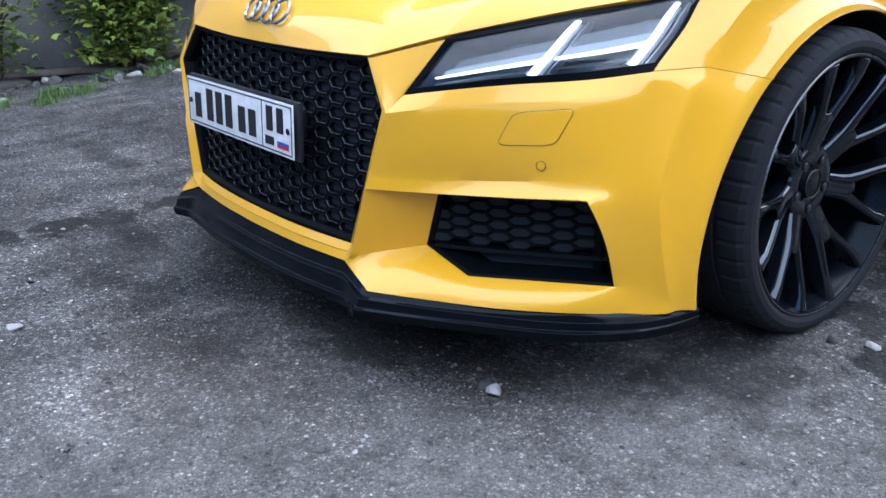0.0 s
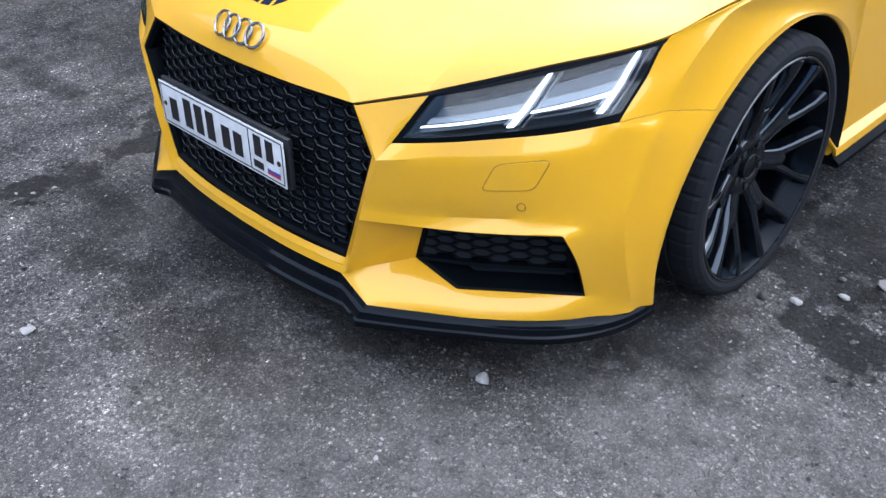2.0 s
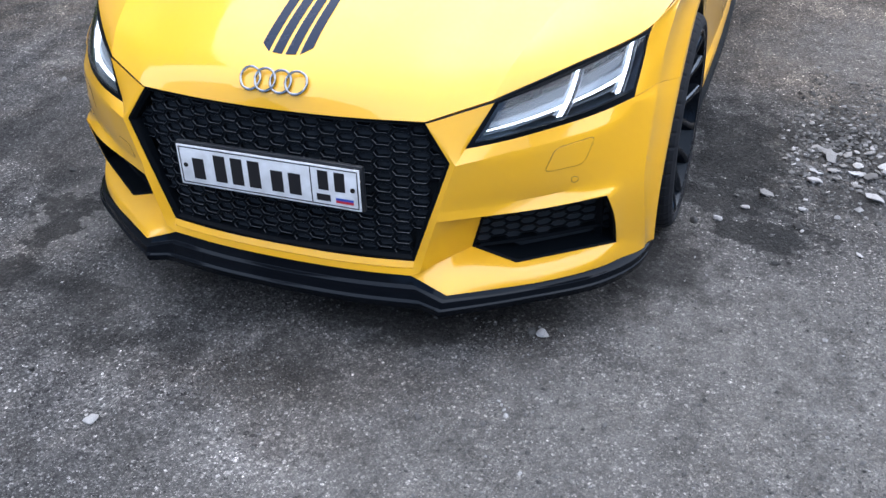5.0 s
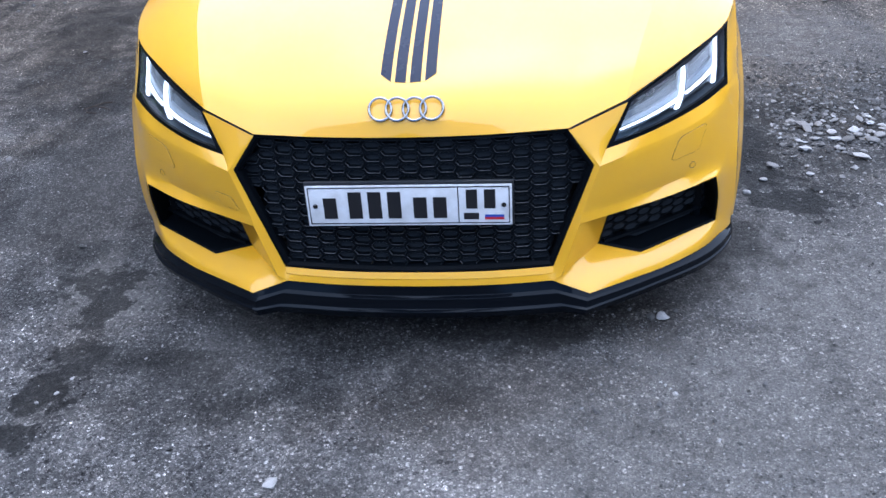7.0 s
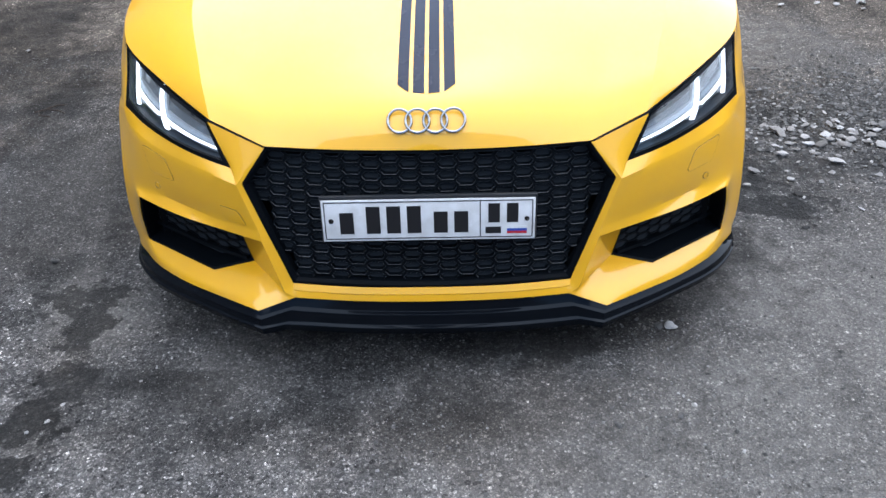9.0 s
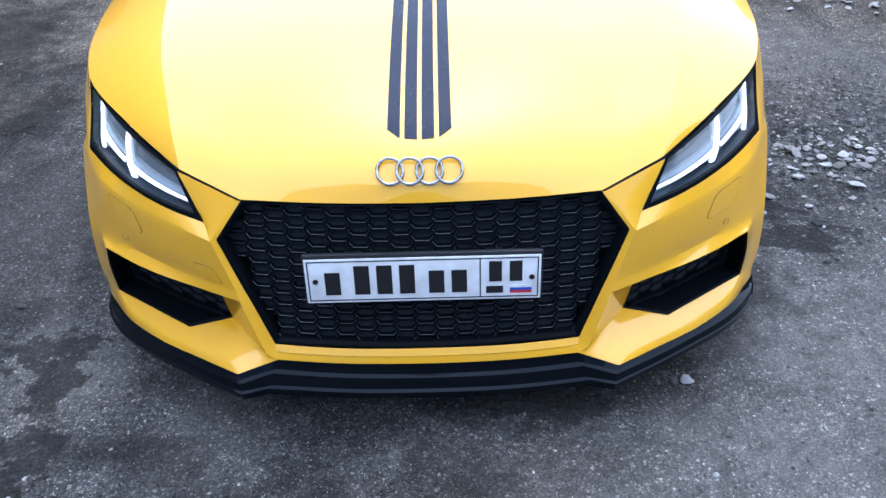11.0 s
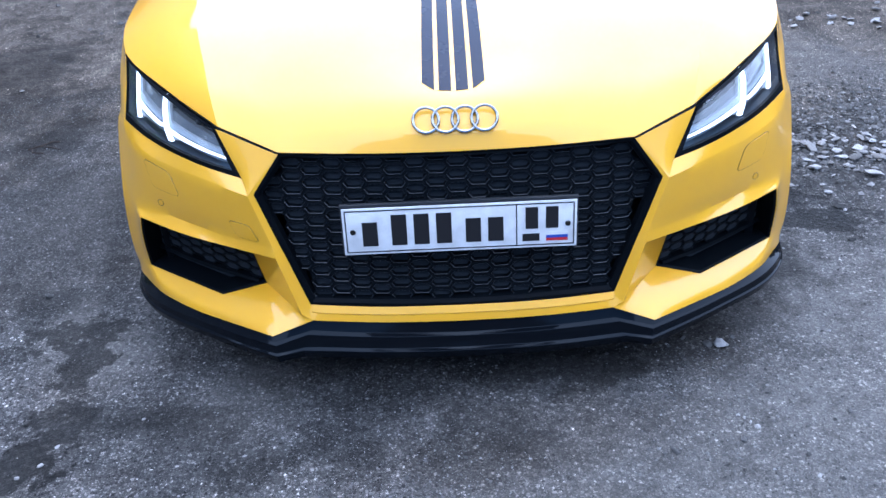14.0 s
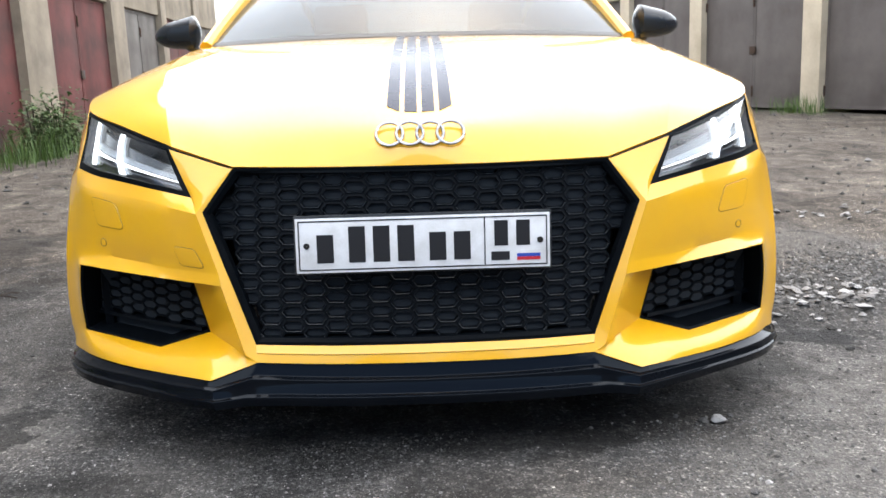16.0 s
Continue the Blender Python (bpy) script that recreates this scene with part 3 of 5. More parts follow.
def wing(sx):
    bm = bmesh.new()
    n = len(OUT) - SEAM
    bend = np.clip(np.concatenate([np.linspace(0.3, 1, 3 * STEP), np.ones(n - 3 * STEP)]), 0, 1)[:, None]
    bend *= np.clip(np.linalg.norm(OUT[SEAM:] - CREST[SEAM:], axis=1) / 0.06, 0, 1)[:, None]
    g = loft([OUT[SEAM:], OUT[SEAM:] * 0.5 + CREST[SEAM:] * 0.5 + bend * V(-0.002, 0.003, 0), CREST[SEAM:]], 8)
    for k in range(3 * STEP):
        w = (k / (3 * STEP)) ** 2 * (3 - 2 * k / (3 * STEP))
        flat = ruled(OUT[SEAM + k], CREST[SEAM + k], 8)
        g[:, k] = flat + (1 - w) * (corner_end[0] - ruled(OUT[SEAM], CREST[SEAM], 8)) + w * (g[:, k] - flat)
    for q in (g, flank(SEAM, len(OUT))):
        q[:, 0] += V(0, 0.0002, 0.0008)
        grid(bm, q * V(sx, 1, 1))
    grid(bm, ruled(ARCH[SEAM:], ARCH[SEAM:] - V(0.035, 0, 0), 1) * V(sx, 1, 1), False, True)
    weld(bm)
    ob = sheet(part("front_wing", bm, YELLOW, car, sharp=16), 0.003)
    liner = bmesh.new()
    a = [(ARCH_Y - (ARCH_R - 0.004) * math.cos(q), ARCH_Z + (ARCH_R - 0.004) * math.sin(q)) for q in np.linspace(radians(-10), radians(186), 40)]
    grid(liner, np.array([[(sx * x, y, z) for y, z in a] for x in (0.905, 0.45)]), False, True)
    part("wheel_arch_liner", liner, PLASTIC, ob, "black plastic arch liner")
    return ob


wing(1), wing(-1)

# ---- bonnet: from the centre line over the crease to the shut line ----
K0 = IT + V(-0.006, 0, 0.006)
MID_LINE = curve([GTC, (0, 0.020, 0.678), (0, 0.052, 0.714), (0, 0.125, 0.755), (0, 0.35, 0.832), (0, 0.7, 0.902), (0, 1.1, 0.948)], 40)
CREASE = curve([K0, (0.565, 0.17, 0.735), (0.590, 0.26, 0.773), (0.637, 0.43, 0.825), (0.685, 0.75, 0.883), (0.70, 1.05, 0.922), (0.70, 1.22, 0.936)], 40)
SHUT = curve([IT + V(-0.006, 0, 0.006), *trued([(0.70, 0.262, 0.722), (0.853, 0.463, 0.757), (0.886, 0.573, 0.781), (0.908, 0.698, 0.794), (0.927, 0.90, 0.808),
              (0.922, 1.12, 0.817), (0.897, 1.33, 0.831)])], 40)
FRONT = np.concatenate([curve([GTC, (0.2, 0.013, 0.638), GT + V(0, 0, 0.004)], 20), ruled(GT + V(0, 0, 0.004), K0, 6)[1:]])
COWL = curve([(0, 1.1, 0.948), (0.35, 1.13, 0.946), (0.70, 1.22, 0.936)], 26)
BONNET = coons(FRONT, COWL, MID_LINE, CREASE, V(0, 0, 0.015))
SHOULDER = coons(ruled(K0, SHUT[0], 12), ruled(CREASE[-1], SHUT[-1], 12), CREASE, SHUT, V(0.004, 0, 0.006))


def bonnet():
    bm = bmesh.new()
    grid(bm, BONNET, True)
    grid(bm, SHOULDER, True)
    weld(bm)
    return sheet(part("bonnet", bm, YELLOW, car, "glossy yellow bonnet", sharp=9), 0.008)


bonnet()


def on_bonnet(x, v):
    """The place on the bonnet's middle panel at that x, a share v of its length from the nose."""
    j = v * (BONNET.shape[0] - 1)
    a, b = BONNET[int(j)], BONNET[min(int(j) + 1, BONNET.shape[0] - 1)]
    row = a + (b - a) * (j - int(j))
    s = abs(x)
    p = V(s, np.interp(s, row[:, 0], row[:, 1]), np.interp(s, row[:, 0], row[:, 2]))
    p[0] = x
    return p


def v_at(y):
    ys = MID_LINE[:, 1]
    return float(np.interp(y, ys, np.linspace(0, 1, len(ys))))


# bonnet gap seals: dark edge under the bonnet's front
def bonnet_seal():
    bm = bmesh.new()
    for sx in (1, -1):
        line = [p + V(0, 0.009, -0.009) for p in FRONT] + [p + V(-0.0065, 0.0065, -0.009) for p in SHUT[1:22]]
        tube(bm, [p * V(sx, 1, 1) for p in line], 0.0045, 6)
    return part("bonnet_seal", bm, DARK, car, "black rubber seal under the bonnet edge")


bonnet_seal()


def stripes():
    for c, w0, w1 in ((-0.0585, 1, 0), (-0.0195, 0, 0), (0.0195, 0, 0), (0.0585, 0, 1)):
        bm = bmesh.new()
        rows = []
        for k in range(41):
            row = []
            for i in range(4):
                x = c + (i / 3 - 0.5) * 0.0285
                y0 = 0.099 + 0.020 * (w0 * (1 - i / 3) + w1 * i / 3)
                v = v_at(y0) + (0.985 - v_at(y0)) * k / 40
                row.append(on_bonnet(x * (1 - 0.10 * v), v) + V(0, -0.0004, 0.0012))
            rows.append(row)
        grid(bm, np.array(rows))
        sheet(part("stripe", bm, DECAL, car, "dark blue-grey vinyl stripe"), 0.0008)


stripes()


def emblem():
    bm = bmesh.new()
    c0 = V(0, 0.036, 0.699)
    up = V(0, 0.60, 0.80)
    out = V(0, -0.80, 0.60)
    for k in range(4):
        cx = -0.0645 + 0.043 * k
        pts = []
        for i in range(40):
            a = 2 * math.pi * i / 40
            p = c0 + V(cx + 0.0285 * math.cos(a), 0, 0) + up * 0.0285 * math.sin(a)
            pts.append(p + out * (0.004 + 0.0015 * (k % 2)) + V(0, 0.5 * p[0] ** 2, 0))
        tube(bm, pts, 0.0036, 8, True)
    return part("emblem", bm, CHROME, car, "chrome emblem of four linked rings")


emblem()

# ---- grille ----
def grille_y(x, z):
    return -0.040 + 0.123 * (z - 0.262) + 0.19 * x * x


OUTLINE = [GT, GM, GB, GB * V(-1, 1, 1), GM * V(-1, 1, 1), GT * V(-1, 1, 1)]


def inside(x, z, shrink=0.0):
    """Whether a point of the grille's face lies within its six-sided outline, by at least shrink."""
    def side(a, b, u, w):
        return ((u - a[0]) * (b[2] - a[2]) - (w - a[2]) * (b[0] - a[0])) / math.hypot(b[0] - a[0], b[2] - a[2])
    turn = 1 if side(OUTLINE[0], OUTLINE[1], 0, 0.45) > 0 else -1
    return all(side(OUTLINE[k], OUTLINE[(k + 1) % 6], x, z) * turn > shrink for k in range(6))


def honeycomb(bm, cx, cz, w, h, slant, wall, front, depth, closed=False):
    """One cell: a flat six-sided frame, its chamfered inner edge and the wall running back."""
    outer = [(-w - slant, 0), (-w, h), (w, h), (w + slant, 0), (w, -h), (-w, -h)]

    def drawn_in(d):
        k = 1 - d / h
        return [(x * (1 - d * 1.05 / (w + slant)), z * k) for x, z in outer]
    rings = []
    for loop, dy in ((outer, 0.0015), (drawn_in(wall), 0.0), (drawn_in(wall + 0.0008), 0.0010), (drawn_in(wall + 0.0024), depth)):
        rings.append([bm.verts.new((cx + x, front(cx + x, cz + z) + dy, cz + z)) for x, z in loop])
    for k, (a, b) in enumerate(zip(rings[:-1], rings[1:])):
        for i in range(6):
            bm.faces.new((a[i], b[i], b[(i + 1) % 6], a[(i + 1) % 6])).material_index = k
    if closed:
        bm.faces.new(rings[-1][::-1]).material_index = 3


def grille():
    frame_bm = bmesh.new()
    top = curve([GT * V(-1, 1, 1), GTC, GT], 24)
    low = curve([GB, GBC, GB * V(-1, 1, 1)], 24)
    loop = np.concatenate([top, bent([GT, GM, GB], [6, 12])[1:], low[1:], bent([GB * V(-1, 1, 1), GM * V(-1, 1, 1), GT * V(-1, 1, 1)], [12, 6])[1:-1]])
    mid = V(0, 0, 0.44)

    def ring(inset, dy):
        out = []
        for p in loop:
            s = np.array([1 - inset / 0.42, 1, 1 - inset / 0.19])
            q = mid + (p - mid) * s
            out.append(V(q[0], p[1] + dy, q[2]))
        return np.array(out + out[:1])
    rows = [ring(-0.004, 0.010), ring(-0.001, 0.002), ring(0.006, 0.002), ring(0.013, 0.010), ring(0.015, 0.034)]
    grid(frame_bm, np.array(rows))
    ob = part("grille", weld(frame_bm), MESH, car, "black plastic grille frame")
    bm = bmesh.new()
    dx, h = 0.0472, 0.0310
    for i in range(-11, 12):
        for j in range(-1, 16):
            x, z = i * dx, 0.640 - j * h - (h / 2 if i % 2 else 0)
            if inside(x, z, 0.011):
                honeycomb(bm, x, z, 0.0183, h / 2, 0.0106, 0.0040, lambda u, w: grille_y(u, w) + 0.016, 0.011, True)
    part("honeycomb_mesh", bm, [MESH, CELL_HIGHLIGHT, MESH, DARK], ob, "matt black honeycomb mesh", sharp=20)
    back = bmesh.new()
    rows = [[(x, grille_y(x, z) + 0.045, z) for x in np.linspace(-1, 1, 13) * np.interp(z, (0.26, 0.55, 0.64), (0.345, 0.440, 0.385))] for z in np.linspace(0.262, 0.636, 7)]
    grid(back, np.array(rows))
    part("radiator", back, DARK, ob, "dark radiator behind the mesh")
    return ob


grille()


def number_plate():
    """The plate in its holder."""
    m = pose(0, -0.060, 0.484, -4)
    holder = bmesh.new()
    box(holder, (-0.265, -0.0042, -0.061), (0.265, 0.008, 0.061), 0.003)
    for v in holder.verts:
        v.co.y += 0.10 * v.co.x ** 2
    ob = part("plate_holder", holder, PLASTIC, car, "black plastic plate holder")
    ob.matrix_basis = m
    for s in (-0.16, 0.16):
        st = bmesh.new()
        box(st, (s - 0.02, 0.006, -0.03), (s + 0.02, 0.075, 0.03), 0.003)
        part("bracket", st, PLASTIC, ob)
    bm = bmesh.new()
    box(bm, (-0.260, -0.0065, -0.056), (0.260, -0.0045, 0.056), 0.0006)
    plate = part("number_plate", bm, WHITE, car, "white number plate with dark bars")
    plate.matrix_basis = m
    rim = bmesh.new()
    for lo, hi in (((-0.254, -0.0074, 0.0485), (0.254, -0.0066, 0.0510)), ((-0.254, -0.0074, -0.0510), (0.254, -0.0066, -0.0485)),
                   ((-0.2545, -0.0074, -0.0485), (-0.252, -0.0066, 0.0485)), ((0.252, -0.0074, -0.0485), (0.2545, -0.0066, 0.0485)),
                   ((0.125, -0.0074, -0.0485), (0.1275, -0.0066, 0.0485))):
        box(rim, lo, hi)
    part("border", rim, INK, plate)
    for x, w, h in ((-0.20, 0.034, 0.058), (-0.135, 0.034, 0.074), (-0.085, 0.034, 0.074), (-0.035, 0.034, 0.074), (0.03, 0.034, 0.058), (0.08, 0.034, 0.058)):
        b = bmesh.new()
        box(b, (x - w / 2, -0.0074, -0.036), (x + w / 2, -0.0066, -0.036 + h))
        part("bar", b, INK, plate, "plain dark bar")
    for x in (0.160, 0.205):
        b = bmesh.new()
        box(b, (x - 0.014, -0.0074, -0.010), (x + 0.014, -0.0066, 0.042))
        part("bar", b, INK, plate, "plain dark bar")
    for x, w in ((0.158, 0.038),):
        b = bmesh.new()
        box(b, (x - w / 2, -0.0074, -0.040), (x + w / 2, -0.0066, -0.022))
        part("bar", b, INK, plate, "plain dark bar")
    for z, mat in ((-0.0235, WHITE), (-0.0305, BLUE), (-0.0375, RED)):
        b = bmesh.new()
        box(b, (0.192, -0.0074, z - 0.0034), (0.240, -0.0066, z + 0.0034))
        part("flag_band", b, mat, plate)
    for x in (-0.238, 0.240):
        b = bmesh.new()
        lathe(b, [(0.0, 0.0005), (0.0, 0.006), (0.002, 0.0065), (0.003, 0.005)], 10)
        s = part("screw", b, STEEL, plate)
        s.matrix_basis = pose(x, -0.0096, 0.0, 0, 0, 90)


number_plate()


# ---- air intakes ----
def air_intake(sx):
    loop = np.concatenate([UNDER[8:], OUTER[::-1][1:], bent([FOL, FB, FIL, FIT], [10, 6, 6])[1:]])
    centre = loop[:-1].mean(0)
    bm = bmesh.new()
    rows = []
    for k, dy in ((1.0, 0.0005), (0.955, 0.005), (0.940, 0.020), (0.90, 0.062)):
        rows.append([V(*(centre + (p - centre) * V(k, k, k))) + V(-0.25 * dy, dy, 0) for p in loop])
    grid(bm, np.array(rows) * V(sx, 1, 1), False, True)
    ob = part("air_intake", bm, MESH, car, "black air intake with honeycomb mesh")
    # closed back
    bk = bmesh.new()
    q = np.array(rows[-1])
    grid(bk, np.array([q, np.tile(q.mean(0), (len(q), 1)) + V(0, 0.01, 0)]) * V(sx, 1, 1))
    part("duct", bk, DARK, ob)

    def wall(x, z):
        return 0.052 + 0.010 + 1.02 * (x - 0.49) * 0.55 + 0.22 * max(0, x - 0.6) ** 1.3
    hc = bmesh.new()
    panel = [(centre + (p - centre) * 0.97)[[0, 2]] for p in loop]

    def within(x, z):
        odd = False
        for (x0, z0), (x1, z1) in zip(panel, panel[1:] + panel[:1]):
            if (z0 > z) != (z1 > z) and x < x0 + (z - z0) * (x1 - x0) / (z1 - z0):
                odd = not odd
        return odd
    for i in range(-2, 10):
        for j in range(0, 6):
            x, z = 0.545 + i * 0.0345, 0.394 - j * 0.024 - (0.012 if i % 2 else 0)
            if z > 0.278 and within(x, z):
                honeycomb(hc, x, z, 0.012, 0.012, 0.0105, 0.0018, lambda u, w: wall(u, w) + 0.034, 0.004, True)
    for v in hc.verts:
        v.co.x *= sx
    if sx < 0:
        bmesh.ops.reverse_faces(hc, faces=hc.faces[:])
    part("honeycomb_mesh", hc, [MESH, MESH, MESH, DARK], ob, sharp=20)
    bl = bmesh.new()
    pts = [V(x, wall(x, 0.28) + 0.034, 0.268 + 0.006 * (x - 0.5)) for x in np.linspace(0.505, 0.825, 12)]
    sweep(bl, pts, [[(sx * p[0], p[1] - 0.012, p[2]), (sx * p[0], p[1] - 0.008, p[2] + 0.007), (sx * p[0], p[1] + 0.05, p[2] + 0.009), (sx * p[0], p[1] + 0.05, p[2] - 0.006)] for p in pts])
    bmesh.ops.recalc_face_normals(bl, faces=bl.faces[:])
    part("blade", bl, MESH, ob)
    st = bmesh.new()
    x = 0.775
    box(st, (sx * x - 0.011, wall(x, 0.3) + 0.030, 0.243), (sx * x + 0.011, wall(x, 0.3) + 0.07, 0.392), 0.003)
    part("strut", st, MESH, ob)
    return ob


air_intake(1), air_intake(-1)


# ---- headlights ----
HL_TOP = curve([IT, (0.694, 0.258, 0.712), O7 + V(-0.006, -0.004, -0.004)], 30)
HL_LOW = HLB
HL = coons(HL_LOW, HL_TOP, ruled(HI, IT, 14), np.concatenate([OUT[5 * STEP:7 * STEP + 1]])[np.linspace(0, 2 * STEP, 15).round().astype(int)], V(0.010, -0.016, 0.002))


def on_light(u, v, deep=0.0):
    i, j = u * (HL.shape[1] - 1), v * (HL.shape[0] - 1)
    i0, j0 = min(int(i), HL.shape[1] - 2), min(int(j), HL.shape[0] - 2)
    fi, fj = i - i0, j - j0
    p = (HL[j0, i0] * (1 - fi) + HL[j0, i0 + 1] * fi) * (1 - fj) + (HL[j0 + 1, i0] * (1 - fi) + HL[j0 + 1, i0 + 1] * fi) * fj
    return p + deep * V(-0.38, 0.88, -0.28)


def light_bar(u0, v0, u1, v1, wide, deep, sx, thick=0.010, n=8, end=None):
    bm = bmesh.new()
    d = np.array([u1 - u0, (v1 - v0) * 0.28])
    d = d / np.linalg.norm(d)
    side = np.array([-d[1], d[0] / 0.28])
    secs = []
    for k in range(n + 1):
        u, v = u0 + (u1 - u0) * k / n, v0 + (v1 - v0) * k / n
        w = wide + ((wide if end is None else end) - wide) * k / n
        a = on_light(*np.clip((u + side[0] * w, v + side[1] * w), 0, 1), deep)
        b = on_light(*np.clip((u - side[0] * w, v - side[1] * w), 0, 1), deep)
        back = thick * V(-0.38, 0.88, -0.28)
        secs.append([p * V(sx, 1, 1) for p in (a, b, b + back, a + back)])
    sweep(bm, secs, secs)
    bmesh.ops.recalc_face_normals(bm, faces=bm.faces[:])
    return bm


def headlight(sx):
    us, vs = np.linspace(0, 1, 31), np.linspace(0, 1, 15)
    f = bmesh.new()
    rim = []
    for k, deep in ((0.0, 0.004), (0.0, 0.0012), (0.021, 0.0008), (0.024, 0.012)):
        e0, e1, b0, b1 = 1.7 * k, 0.9 * k, 5.2 * k, 3.0 * k  # the dark border is widest at the inner end and along the foot
        loop = [on_light(e0 + (1 - e0 - e1) * u, b0, deep) for u in us] + [on_light(1 - e1, b0 + (1 - b0 - b1) * v, deep) for v in vs[1:]]
        loop += [on_light(1 - e1 - (1 - e0 - e1) * u, 1 - b1, deep) for u in us[1:]] + [on_light(e0, 1 - b1 - (1 - b0 - b1) * v, deep) for v in vs[1:]]
        rim.append(loop)
    grid(f, np.array(rim) * V(sx, 1, 1))
    ob = part("headlight", weld(f), MESH, car, "dark-rimmed headlight with lit daytime strips")
    ln = bmesh.new()
    a = np.array([[on_light(0.016 + 0.968 * u, 0.05 + 0.90 * v, 0.0030) for u in us] for v in vs])
    grid(ln, a * V(sx, 1, 1))
    ln_ob = sheet(part("lens", ln, LENS, ob, "clear headlight lens"), 0.003)
    ln_ob.visible_shadow = False
    h = bmesh.new()
    b = np.array([[on_light(0.012 + 0.976 * u, 0.04 + 0.92 * v, 0.006 + 0.085 * min(1, 4 * v, 4 * (1 - v), 8 * u, 8 * (1 - u)) ** 0.6) for u in us] for v in vs])
    grid(h, b * V(sx, 1, 1))
    part("housing", h, BEZEL, ob, "dark headlight housing")
    for u0, v0, u1, v1 in ((0.075, 0.30, 0.485, 0.37), (0.545, 0.38, 0.855, 0.42)):
        part("light_guide", light_bar(u0 + 0.005, v0 - 0.115, u1, v1 - 0.125, 0.0050, 0.034, sx, 0.02), GUIDE, ob)
        part("reflector", light_bar(u0 + 0.02, v0 + 0.20, u1, v1 + 0.20, 0.030, 0.044, sx, 0.02), GUIDE, ob)
        part("light_guide", light_bar(u0 + 0.01, v0 + 0.085, u1, v1 + 0.085, 0.014, 0.032, sx, 0.02), GLOW, ob)
        part("daytime_strip", light_bar(u0, v0, u1 + 0.01, v1, 0.0040, 0.020, sx, end=0.0072), SOFT_DRL, ob, "lit white daytime strip")
    for u0, u1 in ((0.497, 0.520), (0.868, 0.890)):
        part("light_guide", light_bar(u0 - 0.008, 0.17, u1 - 0.004, 0.88, 0.034, 0.036, sx, end=0.020), GLOW, ob)
        part("daytime_strip", light_bar(u0, 0.15, u1, 0.92, 0.0165, 0.022, sx, end=0.0090), DRL, ob, "lit white daytime strip")
    for u, v, r in ((0.30, 0.66, 0.020), (0.68, 0.66, 0.024), (0.78, 0.72, 0.018)):
        pj = bmesh.new()
        r *= 0.5
        lathe(pj, [(0.020, 0.001), (0.016, r * 0.6), (0.006, r * 0.92), (0.0, r), (-0.012, r * 1.1), (-0.03, r * 1.1)], 20)
        p = part("projector", pj, BEZEL, ob)
        c = on_light(u, v, 0.072) * V(sx, 1, 1)
        p.matrix_basis = Matrix.Translation(c) @ pose(0, 0, 0, 0, 0, -90)
    for u in (0.53, 0.90):
        part("divider", light_bar(u + 0.02, 0.12, u + 0.035, 0.9, 0.004, 0.030, sx, 0.03), REFLECTOR, ob)
    return ob


headlight(1), headlight(-1)


# ---- flaps and sensors on the bumper's face ----
def on_face(u, v, out=0.0):
    i, j = u * (FACE.shape[1] - 1), v * (FACE.shape[0] - 1)
    i0, j0 = min(int(i), FACE.shape[1] - 2), min(int(j), FACE.shape[0] - 2)
    fi, fj = i - i0, j - j0
    p = (FACE[j0, i0] * (1 - fi) + FACE[j0, i0 + 1] * fi) * (1 - fj) + (FACE[j0 + 1, i0] * (1 - fi) + FACE[j0 + 1, i0 + 1] * fi) * fj
    return p + out * V(0.48, -0.87, 0.0)


def face_uv(x, z):
    best = min(((abs(FACE[j, i][0] - x) + abs(FACE[j, i][2] - z)), i, j) for i in range(FACE.shape[1]) for j in range(FACE.shape[0]))
    u, v = best[1] / (FACE.shape[1] - 1), best[2] / (FACE.shape[0] - 1)
    for _ in range(30):
        p = on_face(u, v)
        u += (x - p[0]) / 0.42 * 0.7
        v += (z - p[2]) / 0.15 * 0.7
        u, v = min(max(u, 0), 1), min(max(v, 0), 1)
    return u, v


def flap(name, corners, sx, label):
    flat = []
    for k in range(4):
        a, b, c = V(*corners[k - 1]), V(*corners[k]), V(*corners[(k + 1) % 4])
        for t in np.linspace(0, 1, 6):
            p0, p1 = b + (a - b) * 0.2, b + (c - b) * 0.2
            flat.append((1 - t) ** 2 * p0 + 2 * t * (1 - t) * b + t * t * p1)
    mid = np.mean(flat, 0)
    pts = [on_face(*face_uv(*q)) for q in flat]
    out = V(0.48, -0.87, 0)
    bm = bmesh.new()
    rows = []
    for k, o in ((1.0, 0.0), (0.985, 0.0016), (0.75, 0.0016), (0.5, 0.0016), (0.25, 0.0016), (0.01, 0.0016)):
        row = [on_face(*face_uv(*(mid + (q - mid) * k)), o) for q in flat]
        rows.append(row + row[:1])
    grid(bm, np.array(rows) * V(sx, 1, 1))
    ob = part(name, weld(bm), YELLOW, car, label)
    seam = bmesh.new()
    tube(seam, [(p + out * 0.0005) * V(sx, 1, 1) for p in pts], 0.0007, 6, True)
    part("shut_line", seam, DARK, ob)


def sensor(x, z, sx):
    bm = bmesh.new()
    lathe(bm, [(0.0008, 0.0003), (0.0008, 0.0076), (0.0, 0.0082)], 20)
    p = on_face(*face_uv(x, z), 0.0012)
    ob = part("parking_sensor", bm, YELLOW, car, "round yellow parking sensor")
    ob.matrix_basis = Matrix.Translation(p * V(sx, 1, 1)) @ pose(0, 0, 0, 0, 0, -61 if sx > 0 else -119)
    s = bmesh.new()
    lathe(s, [(0.0002, 0.0082), (0.0009, 0.0088), (0.0002, 0.0094)], 20)
    part("sensor_ring", s, PLASTIC, ob)


